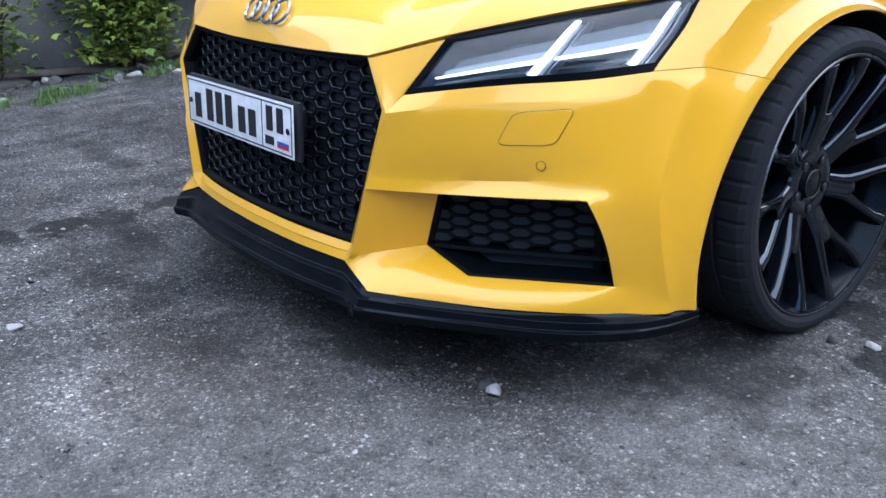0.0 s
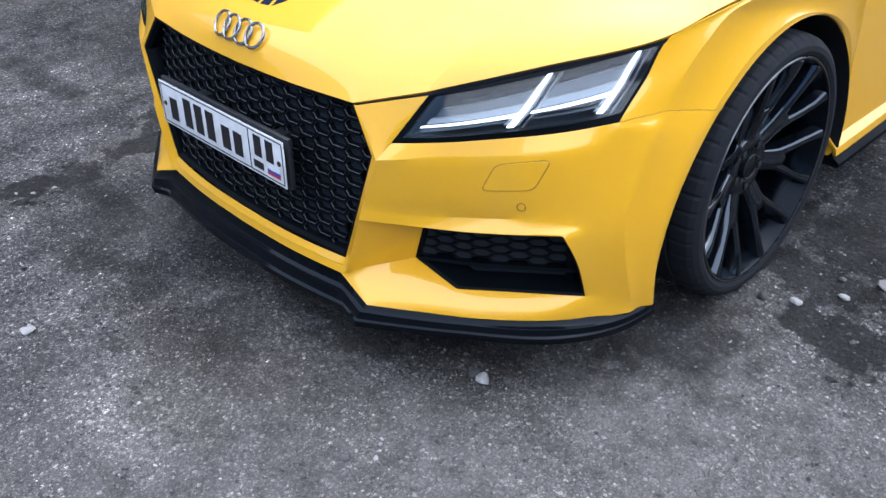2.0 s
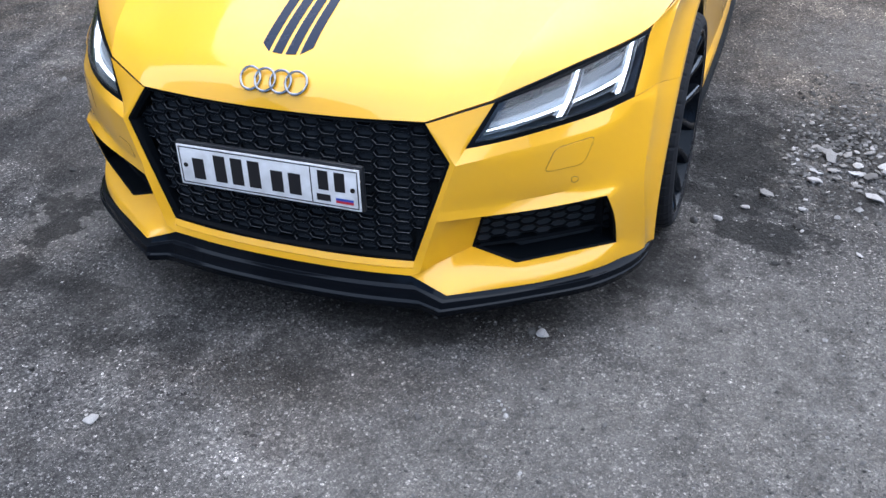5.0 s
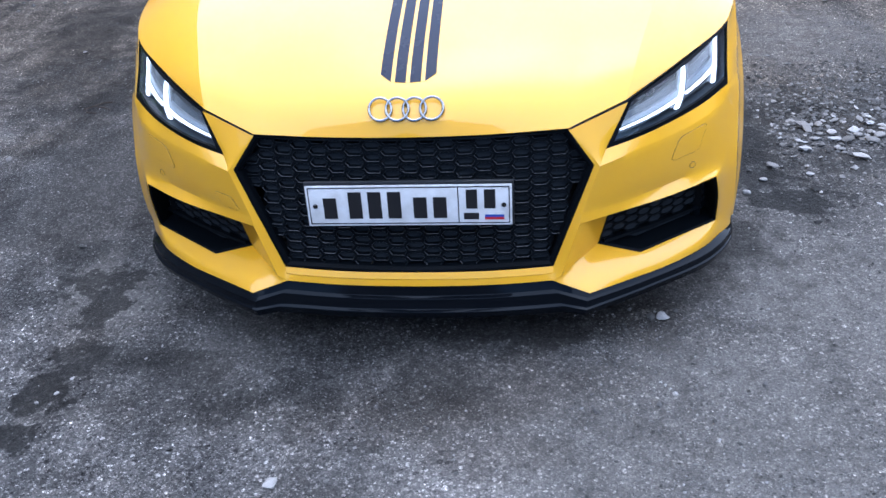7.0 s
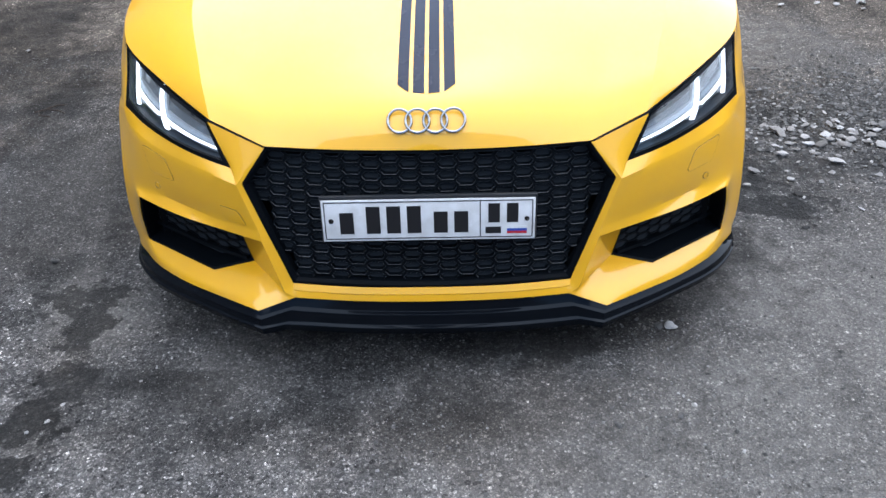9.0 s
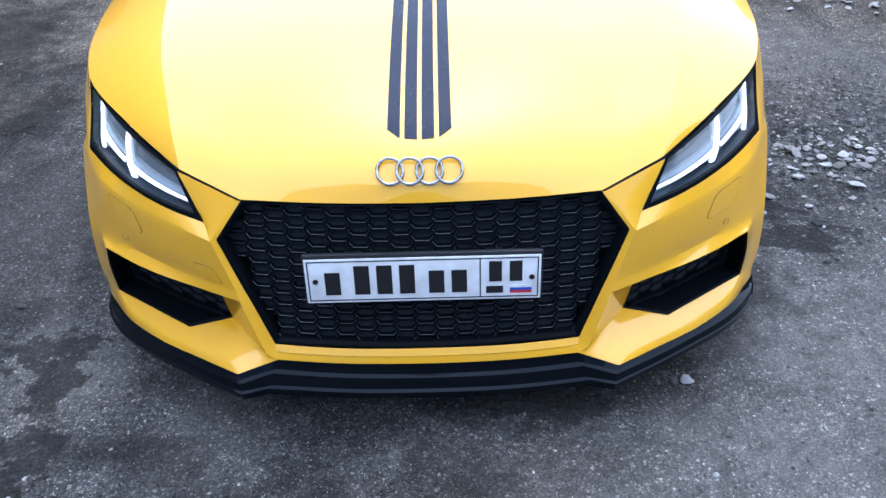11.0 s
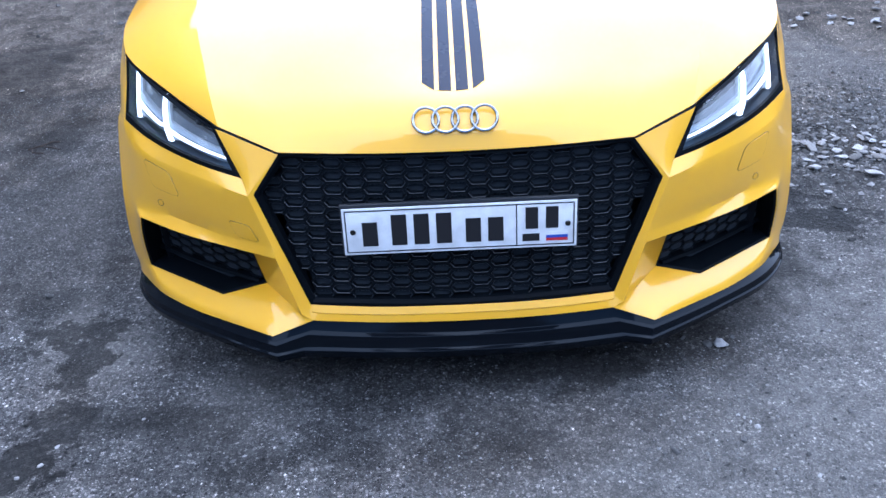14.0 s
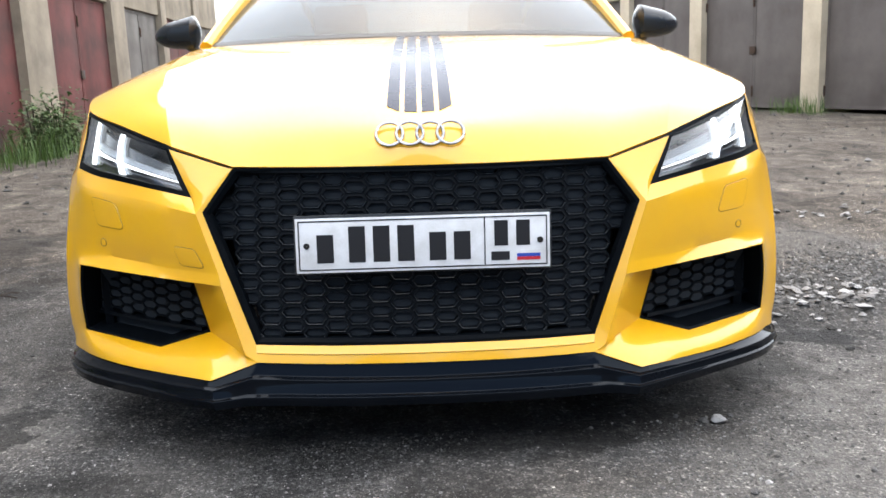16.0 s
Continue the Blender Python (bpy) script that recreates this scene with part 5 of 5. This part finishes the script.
def stone_material(name, light):
    m = material(name, (0.3, 0.3, 0.3), 0.85)
    info = m.node_tree.nodes.new("ShaderNodeObjectInfo")
    geo = m.node_tree.nodes.new("ShaderNodeNewGeometry")
    add = m.node_tree.nodes.new("ShaderNodeMath")
    add.operation = "ADD"
    link(m, info.outputs["Random"], add.inputs[0])
    link(m, geo.outputs["Random Per Island"], add.inputs[1])
    fr = m.node_tree.nodes.new("ShaderNodeMath")
    fr.operation = "FRACT"
    link(m, add.outputs[0], fr.inputs[0])
    c = ramp(m, fr.outputs[0], *[(p, tuple(min(0.42, light * k) for k in c)) for p, c in ((0.0, (0.035, 0.034, 0.033)), (0.5, (0.075, 0.073, 0.071)), (0.85, (0.12, 0.117, 0.115)), (1.0, (0.26, 0.255, 0.25)))])
    co = coords(m)
    n = noise_tex(m, co, 60.0, 5)
    c = mix(m, 0.6, c, ramp(m, n, (0.3, (0.55,) * 3), (0.7, (1.15,) * 3)), "MULTIPLY")
    link(m, c, bsdf(m).inputs["Base Color"])
    link(m, bump(m, n, 0.4, 0.004), bsdf(m).inputs["Normal"])
    return m


def leaf_material(name, a, b):
    m = material(name, a, 0.5)
    geo = m.node_tree.nodes.new("ShaderNodeNewGeometry")
    link(m, ramp(m, geo.outputs["Random Per Island"], (0.0, a), (1.0, b)), bsdf(m).inputs["Base Color"])
    bsdf(m).inputs["Transmission Weight"].default_value = 0.0
    return m


STONE, RUBBLE = stone_material("grey_stone", 1.0), stone_material("broken_pale_stone", 3.3)
GRIT = stone_material("pale_grit", 1.15)
PALE = worn("white_limestone", (0.40, 0.39, 0.38), (0.26, 0.255, 0.25), 0.85, 30, 200, 0.3)
LEAF = leaf_material("bush_leaf", (0.075, 0.130, 0.026), (0.27, 0.33, 0.055))
WEED = leaf_material("weed_leaf", (0.040, 0.085, 0.022), (0.10, 0.17, 0.050))
BLADE = leaf_material("grass_blade", (0.045, 0.095, 0.018), (0.11, 0.18, 0.040))
TWIG = worn("twig_bark", (0.06, 0.045, 0.035), (0.04, 0.03, 0.025), 0.9, 20, 200, 0.3)


def pebble_shape(rng, r, flat=0.6, detail=1):
    bm = bmesh.new()
    bmesh.ops.create_icosphere(bm, subdivisions=detail, radius=1)
    sx, sy = rng.uniform(0.7, 1.3), rng.uniform(0.6, 1.0)
    cuts = [(Vector((rng.uniform(-1, 1), rng.uniform(-1, 1), rng.uniform(-0.6, 1))).normalized(), rng.uniform(0.45, 0.75)) for _ in range(9)]
    for v in bm.verts:
        for n, d in cuts:
            over = v.co.dot(n) - d
            if over > 0:
                v.co -= n * over * 0.9
        v.co = Vector((v.co.x * sx, v.co.y * sy, v.co.z * flat)) * r * (1 + 0.10 * rng.uniform(-1, 1))
    me = bpy.data.meshes.new("stone")
    bm.to_mesh(me)
    bm.free()
    me.materials.append(STONE)
    return me


rng = random.Random(5)
SHAPES = [pebble_shape(rng, 1.0, rng.uniform(0.35, 0.7), 2) for _ in range(8)]
PALE_SHAPES = []
for s in SHAPES[:4]:
    q = s.copy()
    q.materials.clear()
    q.materials.append(PALE)
    PALE_SHAPES.append(q)


def lay(name, me, x, y, r, parent=None, sink=0.25):
    ob = new(name, me)
    m = pose(x, y, ground_z(x, y) + r * (0.5 - sink), rng.uniform(-18, 18), rng.uniform(-18, 18), rng.uniform(0, 360)) @ Matrix.Diagonal((r, r, r, 1))
    ob.matrix_basis = m
    ob.parent = parent
    return ob


RUBBLE_SHAPES = []
for _ in range(9):
    q = pebble_shape(rng, 1.0, rng.uniform(0.18, 0.32), 1)
    q.materials.clear()
    q.materials.append(RUBBLE)
    RUBBLE_SHAPES.append(q)

# single stones that stand out
for x, y, r in ((-0.33, -0.54, 0.021), (1.075, 0.805, 0.021), (1.155, 0.91, 0.019), (0.647, -0.207, 0.007), (0.637, -0.195, 0.006), (0.666, -0.241, 0.009), (0.658, -0.222, 0.006), (-0.994, -0.144, 0.009), (-1.013, -0.207, 0.010), (-1.051, -0.247, 0.008), (0.746, -0.403, 0.008)):
    tagged(lay("stone", rng.choice(PALE_SHAPES), x, y, r), "small white stone lying on the asphalt", "stone", "loose stones")
for x, y, r in ((1.21, 1.02, 0.030), (0.72, 0.12, 0.012), (0.59, 0.12, 0.010), (1.005, 0.77, 0.020), (0.46, -0.30, 0.012),
                (0.62, -0.28, 0.013), (1.33, 0.95, 0.022), (1.12, 0.98, 0.014), (-0.62, -0.42, 0.012), (0.30, -0.62, 0.011), (1.26, 0.60, 0.014),
                (-1.25, 0.55, 0.016), (-1.6, 0.35, 0.015), (-1.9, 1.3, 0.022), (-2.4, 1.1, 0.02), (-2.1, 2.6, 0.025), (0.9, -0.2, 0.012)):
    tagged(lay("stone", rng.choice(RUBBLE_SHAPES if r > 0.02 else SHAPES), x, y, r), "small grey stone lying on the asphalt", "stone", "loose stones")

for k, (x, y, r, me) in enumerate(((0.678, 0.083, 0.028, PALE_SHAPES[1]), (0.646, 0.090, 0.018, SHAPES[2]))):
    ob = new("stone", me)
    ob.matrix_basis = pose(x, y, ground_z(x, y) + 0.25 * r, 6 * k, -5, 40 + 70 * k) @ Matrix.Diagonal((r, r, 0.62 * r, 1))
    tagged(ob, "broken pale stone lying flat before the bumper" if k == 0 else "small grey stone leaning on a pale one", "stone", "loose stones")

# broken stone in the pothole beside the car
heap = thing("rubble_heap", "spread of broken pale grey stones in a pothole", "rubble", pose(0, 0, 0))
for k in range(298):
    if k < 205:  # the band of slabs
        along = rng.random() ** 1.15
        x, y = 1.27 + 1.55 * along, 1.25 + 0.085 * rng.gauss(0, 1) + 0.12 * along
        r = min(0.040, 0.012 + 0.011 * rng.expovariate(1.0))
    elif k < 270:  # loose pieces on both sides of it
        x, y = 1.25 + 1.5 * rng.random(), 1.22 + 0.26 * rng.gauss(0, 1)
        r = 0.008 + 0.009 * rng.random()
    else:  # a second patch farther back
        x, y = 2.35 + 0.28 * rng.gauss(0, 1), 2.88 + 0.10 * rng.gauss(0, 1)
        r = 0.015 + 0.025 * rng.random()
    lay("stone", rng.choice(RUBBLE_SHAPES), x, y, r, heap, 0.15)


def scatter(name, n, where, size, label, seed, mat=STONE):
    """Loose grit: small faceted stones in one mesh."""
    r0 = np.random.RandomState(seed)
    base = np.array([(1, 0, 0), (-1, 0, 0), (0, 1, 0), (0, -1, 0), (0, 0, 1), (0, 0, -1)], float)
    tri = np.array([(0, 2, 4), (2, 1, 4), (1, 3, 4), (3, 0, 4), (2, 0, 5), (1, 2, 5), (3, 1, 5), (0, 3, 5)])
    spots = [where(r0) for _ in range(n)]
    at = np.array([(x, y, ground_z(x, y)) for x, y in spots])
    r = np.array([size(r0) for _ in range(n)])
    a = r0.uniform(0, 6.28, n)
    p = base[None] * r0.uniform(0.6, 1.2, (n, 6, 1)) * np.array([1, 0.8, 0.55]) * r[:, None, None]
    c, s = np.cos(a)[:, None], np.sin(a)[:, None]
    p = np.stack([c * p[..., 0] - s * p[..., 1], s * p[..., 0] + c * p[..., 1], p[..., 2] + 0.22 * r[:, None]], 2) + at[:, None]
    me = bpy.data.meshes.new(name)
    me.from_pydata(p.reshape(-1, 3).tolist(), [], (tri[None] + 6 * np.arange(n)[:, None, None]).reshape(-1, 3).tolist())
    me.materials.append(mat)
    return tagged(new(name, me), label, "gravel", kind="stuff")


def near(r0):
    while True:
        x, y = r0.uniform(-3.0, 2.6), r0.uniform(-1.4, 3.0)
        if not (abs(x) < 0.85 and 0.1 < y):
            return x, y


def strewn(r0):
    """Thicker where the surface has crumbled, thinner on the trodden patches."""
    while True:
        x, y = 2.0 - 5.4 * r0.uniform() ** 1.15, -1.1 + 3.6 * r0.uniform() ** 1.4
        if abs(x) < 0.85 and 0.1 < y:
            continue
        if any(((x - d[0]) / d[2]) ** 2 + ((y - d[1]) / d[3]) ** 2 < 0.8 for d in STAINS) and r0.uniform() < 0.85:
            continue
        if r0.uniform() < 0.38 + 1.6 * smooth_noise(x, y, 2.3, 9) + (0.35 if x < 0.2 else -0.08):
            return x, y


scatter("loose_grit", 120000, strewn, lambda r: min(0.006, 0.0013 + 0.0010 * r.exponential(1.0)), "fine pale grit lying on the asphalt", 1, GRIT)
scatter("gravel", 2800, near, lambda r: min(0.011, 0.0030 + 0.0020 * r.exponential(1.0)), "scattered small gravel on the asphalt", 2)
scatter("pebbles", 3400, lambda r: (r.uniform(0.25, 2.6), r.uniform(-1.3, 1.1)), lambda r: min(0.009, 0.0022 + 0.0018 * r.exponential(1.0)), "loose dark pebbles on the dusty asphalt", 7)
scatter("rubble_grit", 2800, lambda r: (1.24 + abs(r.normal(0.45, 0.55)), r.normal(1.30, 0.22)), lambda r: min(0.02, 0.003 + 0.004 * r.exponential(1.0)), "broken grit round the rubble", 3, GRIT)
scatter("dark_gravel", 5200, lambda r: (1.3 + 1.3 * r.uniform() ** 0.8, 1.55 + 0.16 * r.normal() + 0.12 * r.uniform()), lambda r: min(0.016, 0.004 + 0.0035 * r.exponential(1.0)), "crumbled dark gravel behind the rubble", 6)
scatter("far_gravel", 2500, lambda r: (r.uniform(-6, 9), r.uniform(3.0, 14)), lambda r: 0.008 + 0.008 * r.exponential(1.0), "scattered stones on the far yard", 4)


# ---- garages ----
def leaf_door(width, height, mat, parent, m):
    bm = bmesh.new()
    box(bm, (0, -0.025, 0.06), (width, 0.025, height), 0.004)
    ob = part("door_leaf", bm, mat, parent)
    ob.matrix_basis = m
    fr = bmesh.new()
    for lo, hi in (((0.0, -0.032, 0.06), (0.05, -0.0252, height)), ((width - 0.05, -0.032, 0.06), (width, -0.0252, height)),
                   ((0.05, -0.032, height - 0.05), (width - 0.05, -0.0252, height)), ((0.05, -0.032, 0.06), (width - 0.05, -0.0252, 0.11))):
        box(fr, lo, hi)
    part("frame", fr, mat, ob)
    for z in (0.35, height - 0.4):
        h = bmesh.new()
        tube(h, [(0.0, -0.04, z - 0.09), (0.0, -0.04, z + 0.09)], 0.02, 8)
        part("hinge", h, IRON, ob)
    return ob


def garage(origin, ang, width, post, mat, label, group, height=2.35, over=0.7, wall=CREAM):
    """One lock-up: a masonry post, a lintel, a pair of steel leaves and the roof over them. Its front runs along its own x."""
    ob = thing("garage", label, "garage", pose(*origin, 0, 0, ang), group)
    p = bmesh.new()
    box(p, (0, -0.06, -0.1), (post, 5.0, height + over), 0.008)
    part("post", p, wall, ob, "cream masonry post")
    l = bmesh.new()
    box(l, (post + 0.002, 0.0, height + 0.02), (post + width - 0.002, 0.25, height + over - 0.04), 0.006)
    part("lintel", l, wall, ob)
    b = bmesh.new()
    box(b, (post + 0.002, 4.8, -0.1), (post + width - 0.002, 5.0, height + over - 0.04))
    part("back_wall", b, CONCRETE, ob)
    r = bmesh.new()
    box(r, (-0.02, -0.25, height + over + 0.003), (post + width - 0.022, 5.1, height + over + 0.10), 0.01)
    part("roof", r, FELT, ob)
    half = (width - 0.02) / 2
    leaf_door(half, height, mat, ob, pose(post + 0.005, 0.10, 0.0))
    q = leaf_door(half, height, mat, ob, pose(post + width - 0.005, 0.10, 0.0, 0, 0, 0))
    q.matrix_basis = pose(post + width - 0.005 - half, 0.10, 0.0)
    k = bmesh.new()
    box(k, (post + half - 0.07, 0.045, 1.02), (post + half + 0.09, 0.068, 1.16), 0.006)
    part("lock_plate", k, IRON, ob)
    return ob


# row beyond the car, receding
RX, RY = -0.313, 0.950
ANG = math.degrees(math.atan2(RY, RX))
posts = [(-6.1, 0.42, BROWN), (-3.0, 0.42, BROWN), (0.10, 0.42, BROWN), (3.20, 0.38, BROWN), (5.75, 0.36, TAUPE), (8.55, 0.4, BROWN), (11.5, 0.4, RUST)]
for k, (s, w, mat) in enumerate(posts[:-1]):
    span = posts[k + 1][0] - s
    # the front faces the yard, so the row runs from its far end
    x, y = 6.86 + RX * (s + span), 13.14 + RY * (s + span)
    g = garage((x, y, ground_z(x, y)), ANG - 180, span - posts[k + 1][1], posts[k + 1][1], mat,
               "lock-up garage with grey steel doors between cream posts" if mat is TAUPE else "lock-up garage with brown steel doors between cream posts", "far garages", wall=LIGHT_CREAM)
# row along the left of the yard
lefts = [(6.4, 0.8, RUST), (10.95, 1.03, RUST), (14.97, 0.80, TAUPE), (18.45, 0.45, RUST), (21.70, 0.66, TAUPE), (24.8, 0.6, RUST)]
for k, (y, w, mat) in enumerate(lefts[:-1]):
    span = lefts[k + 1][0] - y
    garage((-5.2, y, ground_z(-5.2, y)), 90, span - w, w, mat,
           "lock-up garage with faded grey steel doors and cream posts" if mat is TAUPE else "lock-up garage with peeling red-brown steel doors and cream posts", "left garages", over=3.6)

# unseen upper part and low south end are added to shape the bonnet's reflections
for name, lo, hi in (("wall_west", (-4.95, -1.2, -0.2), (-4.62, 6.38, 6.0)), ("wall_west_low", (-4.95, -7.0, -0.2), (-4.62, -1.202, 2.0))):
    wl = bmesh.new()
    box(wl, lo, hi, 0.02)
    bmesh.ops.subdivide_edges(wl, edges=wl.edges[:], cuts=6)
    for v in wl.verts:
        v.co.x += 0.03 * noise.noise(v.co * 0.7)
    tagged(part(name, wl, CONCRETE), "stained grey concrete wall behind the bushes, with unseen parts added for reflections", "wall", kind="structure")


# plain unseen walls, added to close the yard and to shape the car's reflections
for name, lo, hi in (("wall_south", (-4.95, -7.4, -0.2), (9.4, -7.05, 1.7)), ("wall_east", (9.05, -7.0, -0.2), (9.4, 6.6, 3.4))):
    w = bmesh.new()
    box(w, lo, hi, 0.02)
    tagged(part(name, w, METAL), "unseen brown metal wall added to close the yard and shape reflections", "wall", kind="structure")


# ---- plants ----
def leaf_mesh(bm, p, d, up, size, rng):
    side = d.cross(up).normalized()
    a, tip = p, p + d * size
    mid = p + d * size * 0.58 + up * size * 0.06
    w = size * 0.5
    pts = [a, p + d * size * 0.36 + side * w * 1.1 - up * size * 0.1, mid + side * w * 0.45, tip - up * size * 0.15, mid - side * w * 0.45, p + d * size * 0.36 - side * w * 1.1 - up * size * 0.1]
    vs = [bm.verts.new(q) for q in pts]
    bm.faces.new((vs[0], vs[1], vs[2], vs[3]))
    bm.faces.new((vs[0], vs[3], vs[4], vs[5]))


def bush(x, y, height, spread, leaves, seed, label="leafy green bush growing against the concrete wall", group="wall bushes"):
    r = random.Random(seed)
    z = ground_z(x, y)
    ob = thing("bush", label, "bush", pose(x, y, z - 0.02), group)
    stems, crown = bmesh.new(), bmesh.new()
    ends = []
    for k in range(11):
        a = r.uniform(0, 6.28)
        top = Vector((math.cos(a) * spread * r.uniform(0.2, 1), math.sin(a) * spread * r.uniform(0.2, 1.2), height * r.uniform(0.5, 1)))
        pts = [Vector((0.05 * math.cos(a), 0.05 * math.sin(a), 0)).lerp(top, t) + Vector((0, 0, 0.12 * math.sin(math.pi * t))) for t in np.linspace(0, 1, 6)]
        tube(stems, pts, 0.007, 5)
        ends += pts[1:]
    part("stems", stems, TWIG, ob)
    for k in range(leaves):
        c = r.choice(ends)
        p = c + Vector((r.gauss(0, 0.13), r.gauss(0, 0.13), r.gauss(0, 0.12)))
        p.z = max(p.z, 0.10 * height + r.uniform(0, 0.06))
        d = Vector((r.gauss(0.4, 0.7), r.gauss(0, 1), r.uniform(-0.5, 0.35))).normalized()
        leaf_mesh(crown, p, d, Vector((r.gauss(0, 0.3), r.gauss(0, 0.3), 1)).normalized(), r.uniform(0.045, 0.085), r)
    part("crown", crown, LEAF if group == "wall bushes" else WEED, ob, "green serrated leaves")
    return ob


for k, (x, y, h, s, n) in enumerate(((-4.20, 1.22, 1.0, 0.30, 3300), (-4.2, 2.35, 1.3, 0.55, 2200), (-4.30, 0.42, 0.75, 0.20, 420), (-4.3, -0.6, 1.1, 0.4, 800), (-4.2, 3.4, 1.2, 0.5, 1000))):
    bush(x, y, h, s, n, 20 + k)
for k, (x, y, h, s) in enumerate(((-4.78, 9.9, 0.75, 0.24), (-4.66, 10.5, 0.80, 0.24), (-4.80, 11.3, 0.55, 0.2))):
    bush(x, y, h, s, 420, 40 + k, "leafy green weeds growing against the garages", "garage weeds")


def grass(name, label, n, where, height, seed):
    r = np.random.RandomState(seed)
    vs, fs = [], []
    for k in range(n):
        x, y = where(r)
        h, a, lean = height * r.uniform(0.4, 1.2), r.uniform(0, 6.28), r.uniform(0.1, 0.6)
        z = ground_z(x, y) - 0.005
        w = 0.0016 + 0.010 * height
        c, s = math.cos(a), math.sin(a)
        b = len(vs)
        vs += [(x - s * w, y + c * w, z), (x + s * w, y - c * w, z), (x + c * lean * h * 0.4 + s * w * 0.7, y + s * lean * h * 0.4 - c * w * 0.7, z + h * 0.6),
               (x + c * lean * h * 0.4 - s * w * 0.7, y + s * lean * h * 0.4 + c * w * 0.7, z + h * 0.6), (x + c * lean * h, y + s * lean * h, z + h)]
        fs += [(b, b + 1, b + 2, b + 3), (b + 3, b + 2, b + 4)]
    me = bpy.data.meshes.new(name)
    me.from_pydata(vs, [], fs)
    me.materials.append(BLADE)
    return tagged(new(name, me), label, "grass", kind="stuff")


def strip(r):
    """Along the foot of the wall, in tufts."""
    tuft = r.randint(0, 26)
    y = 0.16 * tuft - 0.3 + 0.12 * math.sin(5.1 * tuft) + 0.05 * r.normal()
    return -3.34 - 0.5 * min(max(y - 0.2, 0), 1.2) + 0.13 * math.sin(3.7 * tuft) + 0.05 * r.normal(), y


grass("grass", "short green grass at the foot of the wall", 5200, strip, 0.06, 11)
grass("weeds", "tall green weeds in front of the red garages", 420, lambda r: (r.normal(-4.72, 0.16), r.normal(10.2, 0.5)), 0.42, 12)
grass("weeds", "green weeds along the garages", 1200, lambda r: (r.normal(-4.6, 0.22), r.uniform(4.5, 20)), 0.35, 13)
grass("weeds", "small weeds at the garage posts", 260, lambda r: (r.normal(6.75, 0.25), r.normal(13.0, 0.3)), 0.32, 14)

# litter at the foot of the wall
for k in range(110):
    x, y = rng.gauss(-3.95, 0.22), rng.uniform(-0.6, 3.2)
    tagged(lay("stone", rng.choice(PALE_SHAPES if k % 3 == 0 else SHAPES), x, y, rng.uniform(0.02, 0.065)), "broken stone lying at the foot of the wall", "stone", "wall rubble")
for x, y, a, ln in ((-4.25, 0.9, 80, 1.1), (-4.15, 0.2, 100, 0.8), (-4.3, 1.9, 70, 1.0)):
    bm = bmesh.new()
    box(bm, (-ln / 2, -0.05, 0), (ln / 2, 0.05, 0.025), 0.004)
    ob = part("board", bm, TIMBER)
    ob.matrix_basis = pose(x, y, ground_z(x, y) + 0.015, 4, 3, a)
    tagged(ob, "weathered grey board lying among the stones", "board", "old boards")

# a dry twig on the asphalt
bm = bmesh.new()
for pts in ([(0, 0, 0), (0.05, 0.015, 0.008), (0.11, 0.0, 0.004), (0.15, -0.03, 0.003)], [(0.05, 0.015, 0.008), (0.09, 0.05, 0.01), (0.13, 0.06, 0.004)], [(0.02, 0.0, 0.004), (0.04, -0.05, 0.006), (0.09, -0.06, 0.004)]):
    tube(bm, pts, 0.003, 5)
tw = part("twig", bm, TWIG)
tw.matrix_basis = pose(-1.78, 1.80, ground_z(-1.74, 1.83) + 0.002)
tagged(tw, "dry brown twig lying on the asphalt", "twig")
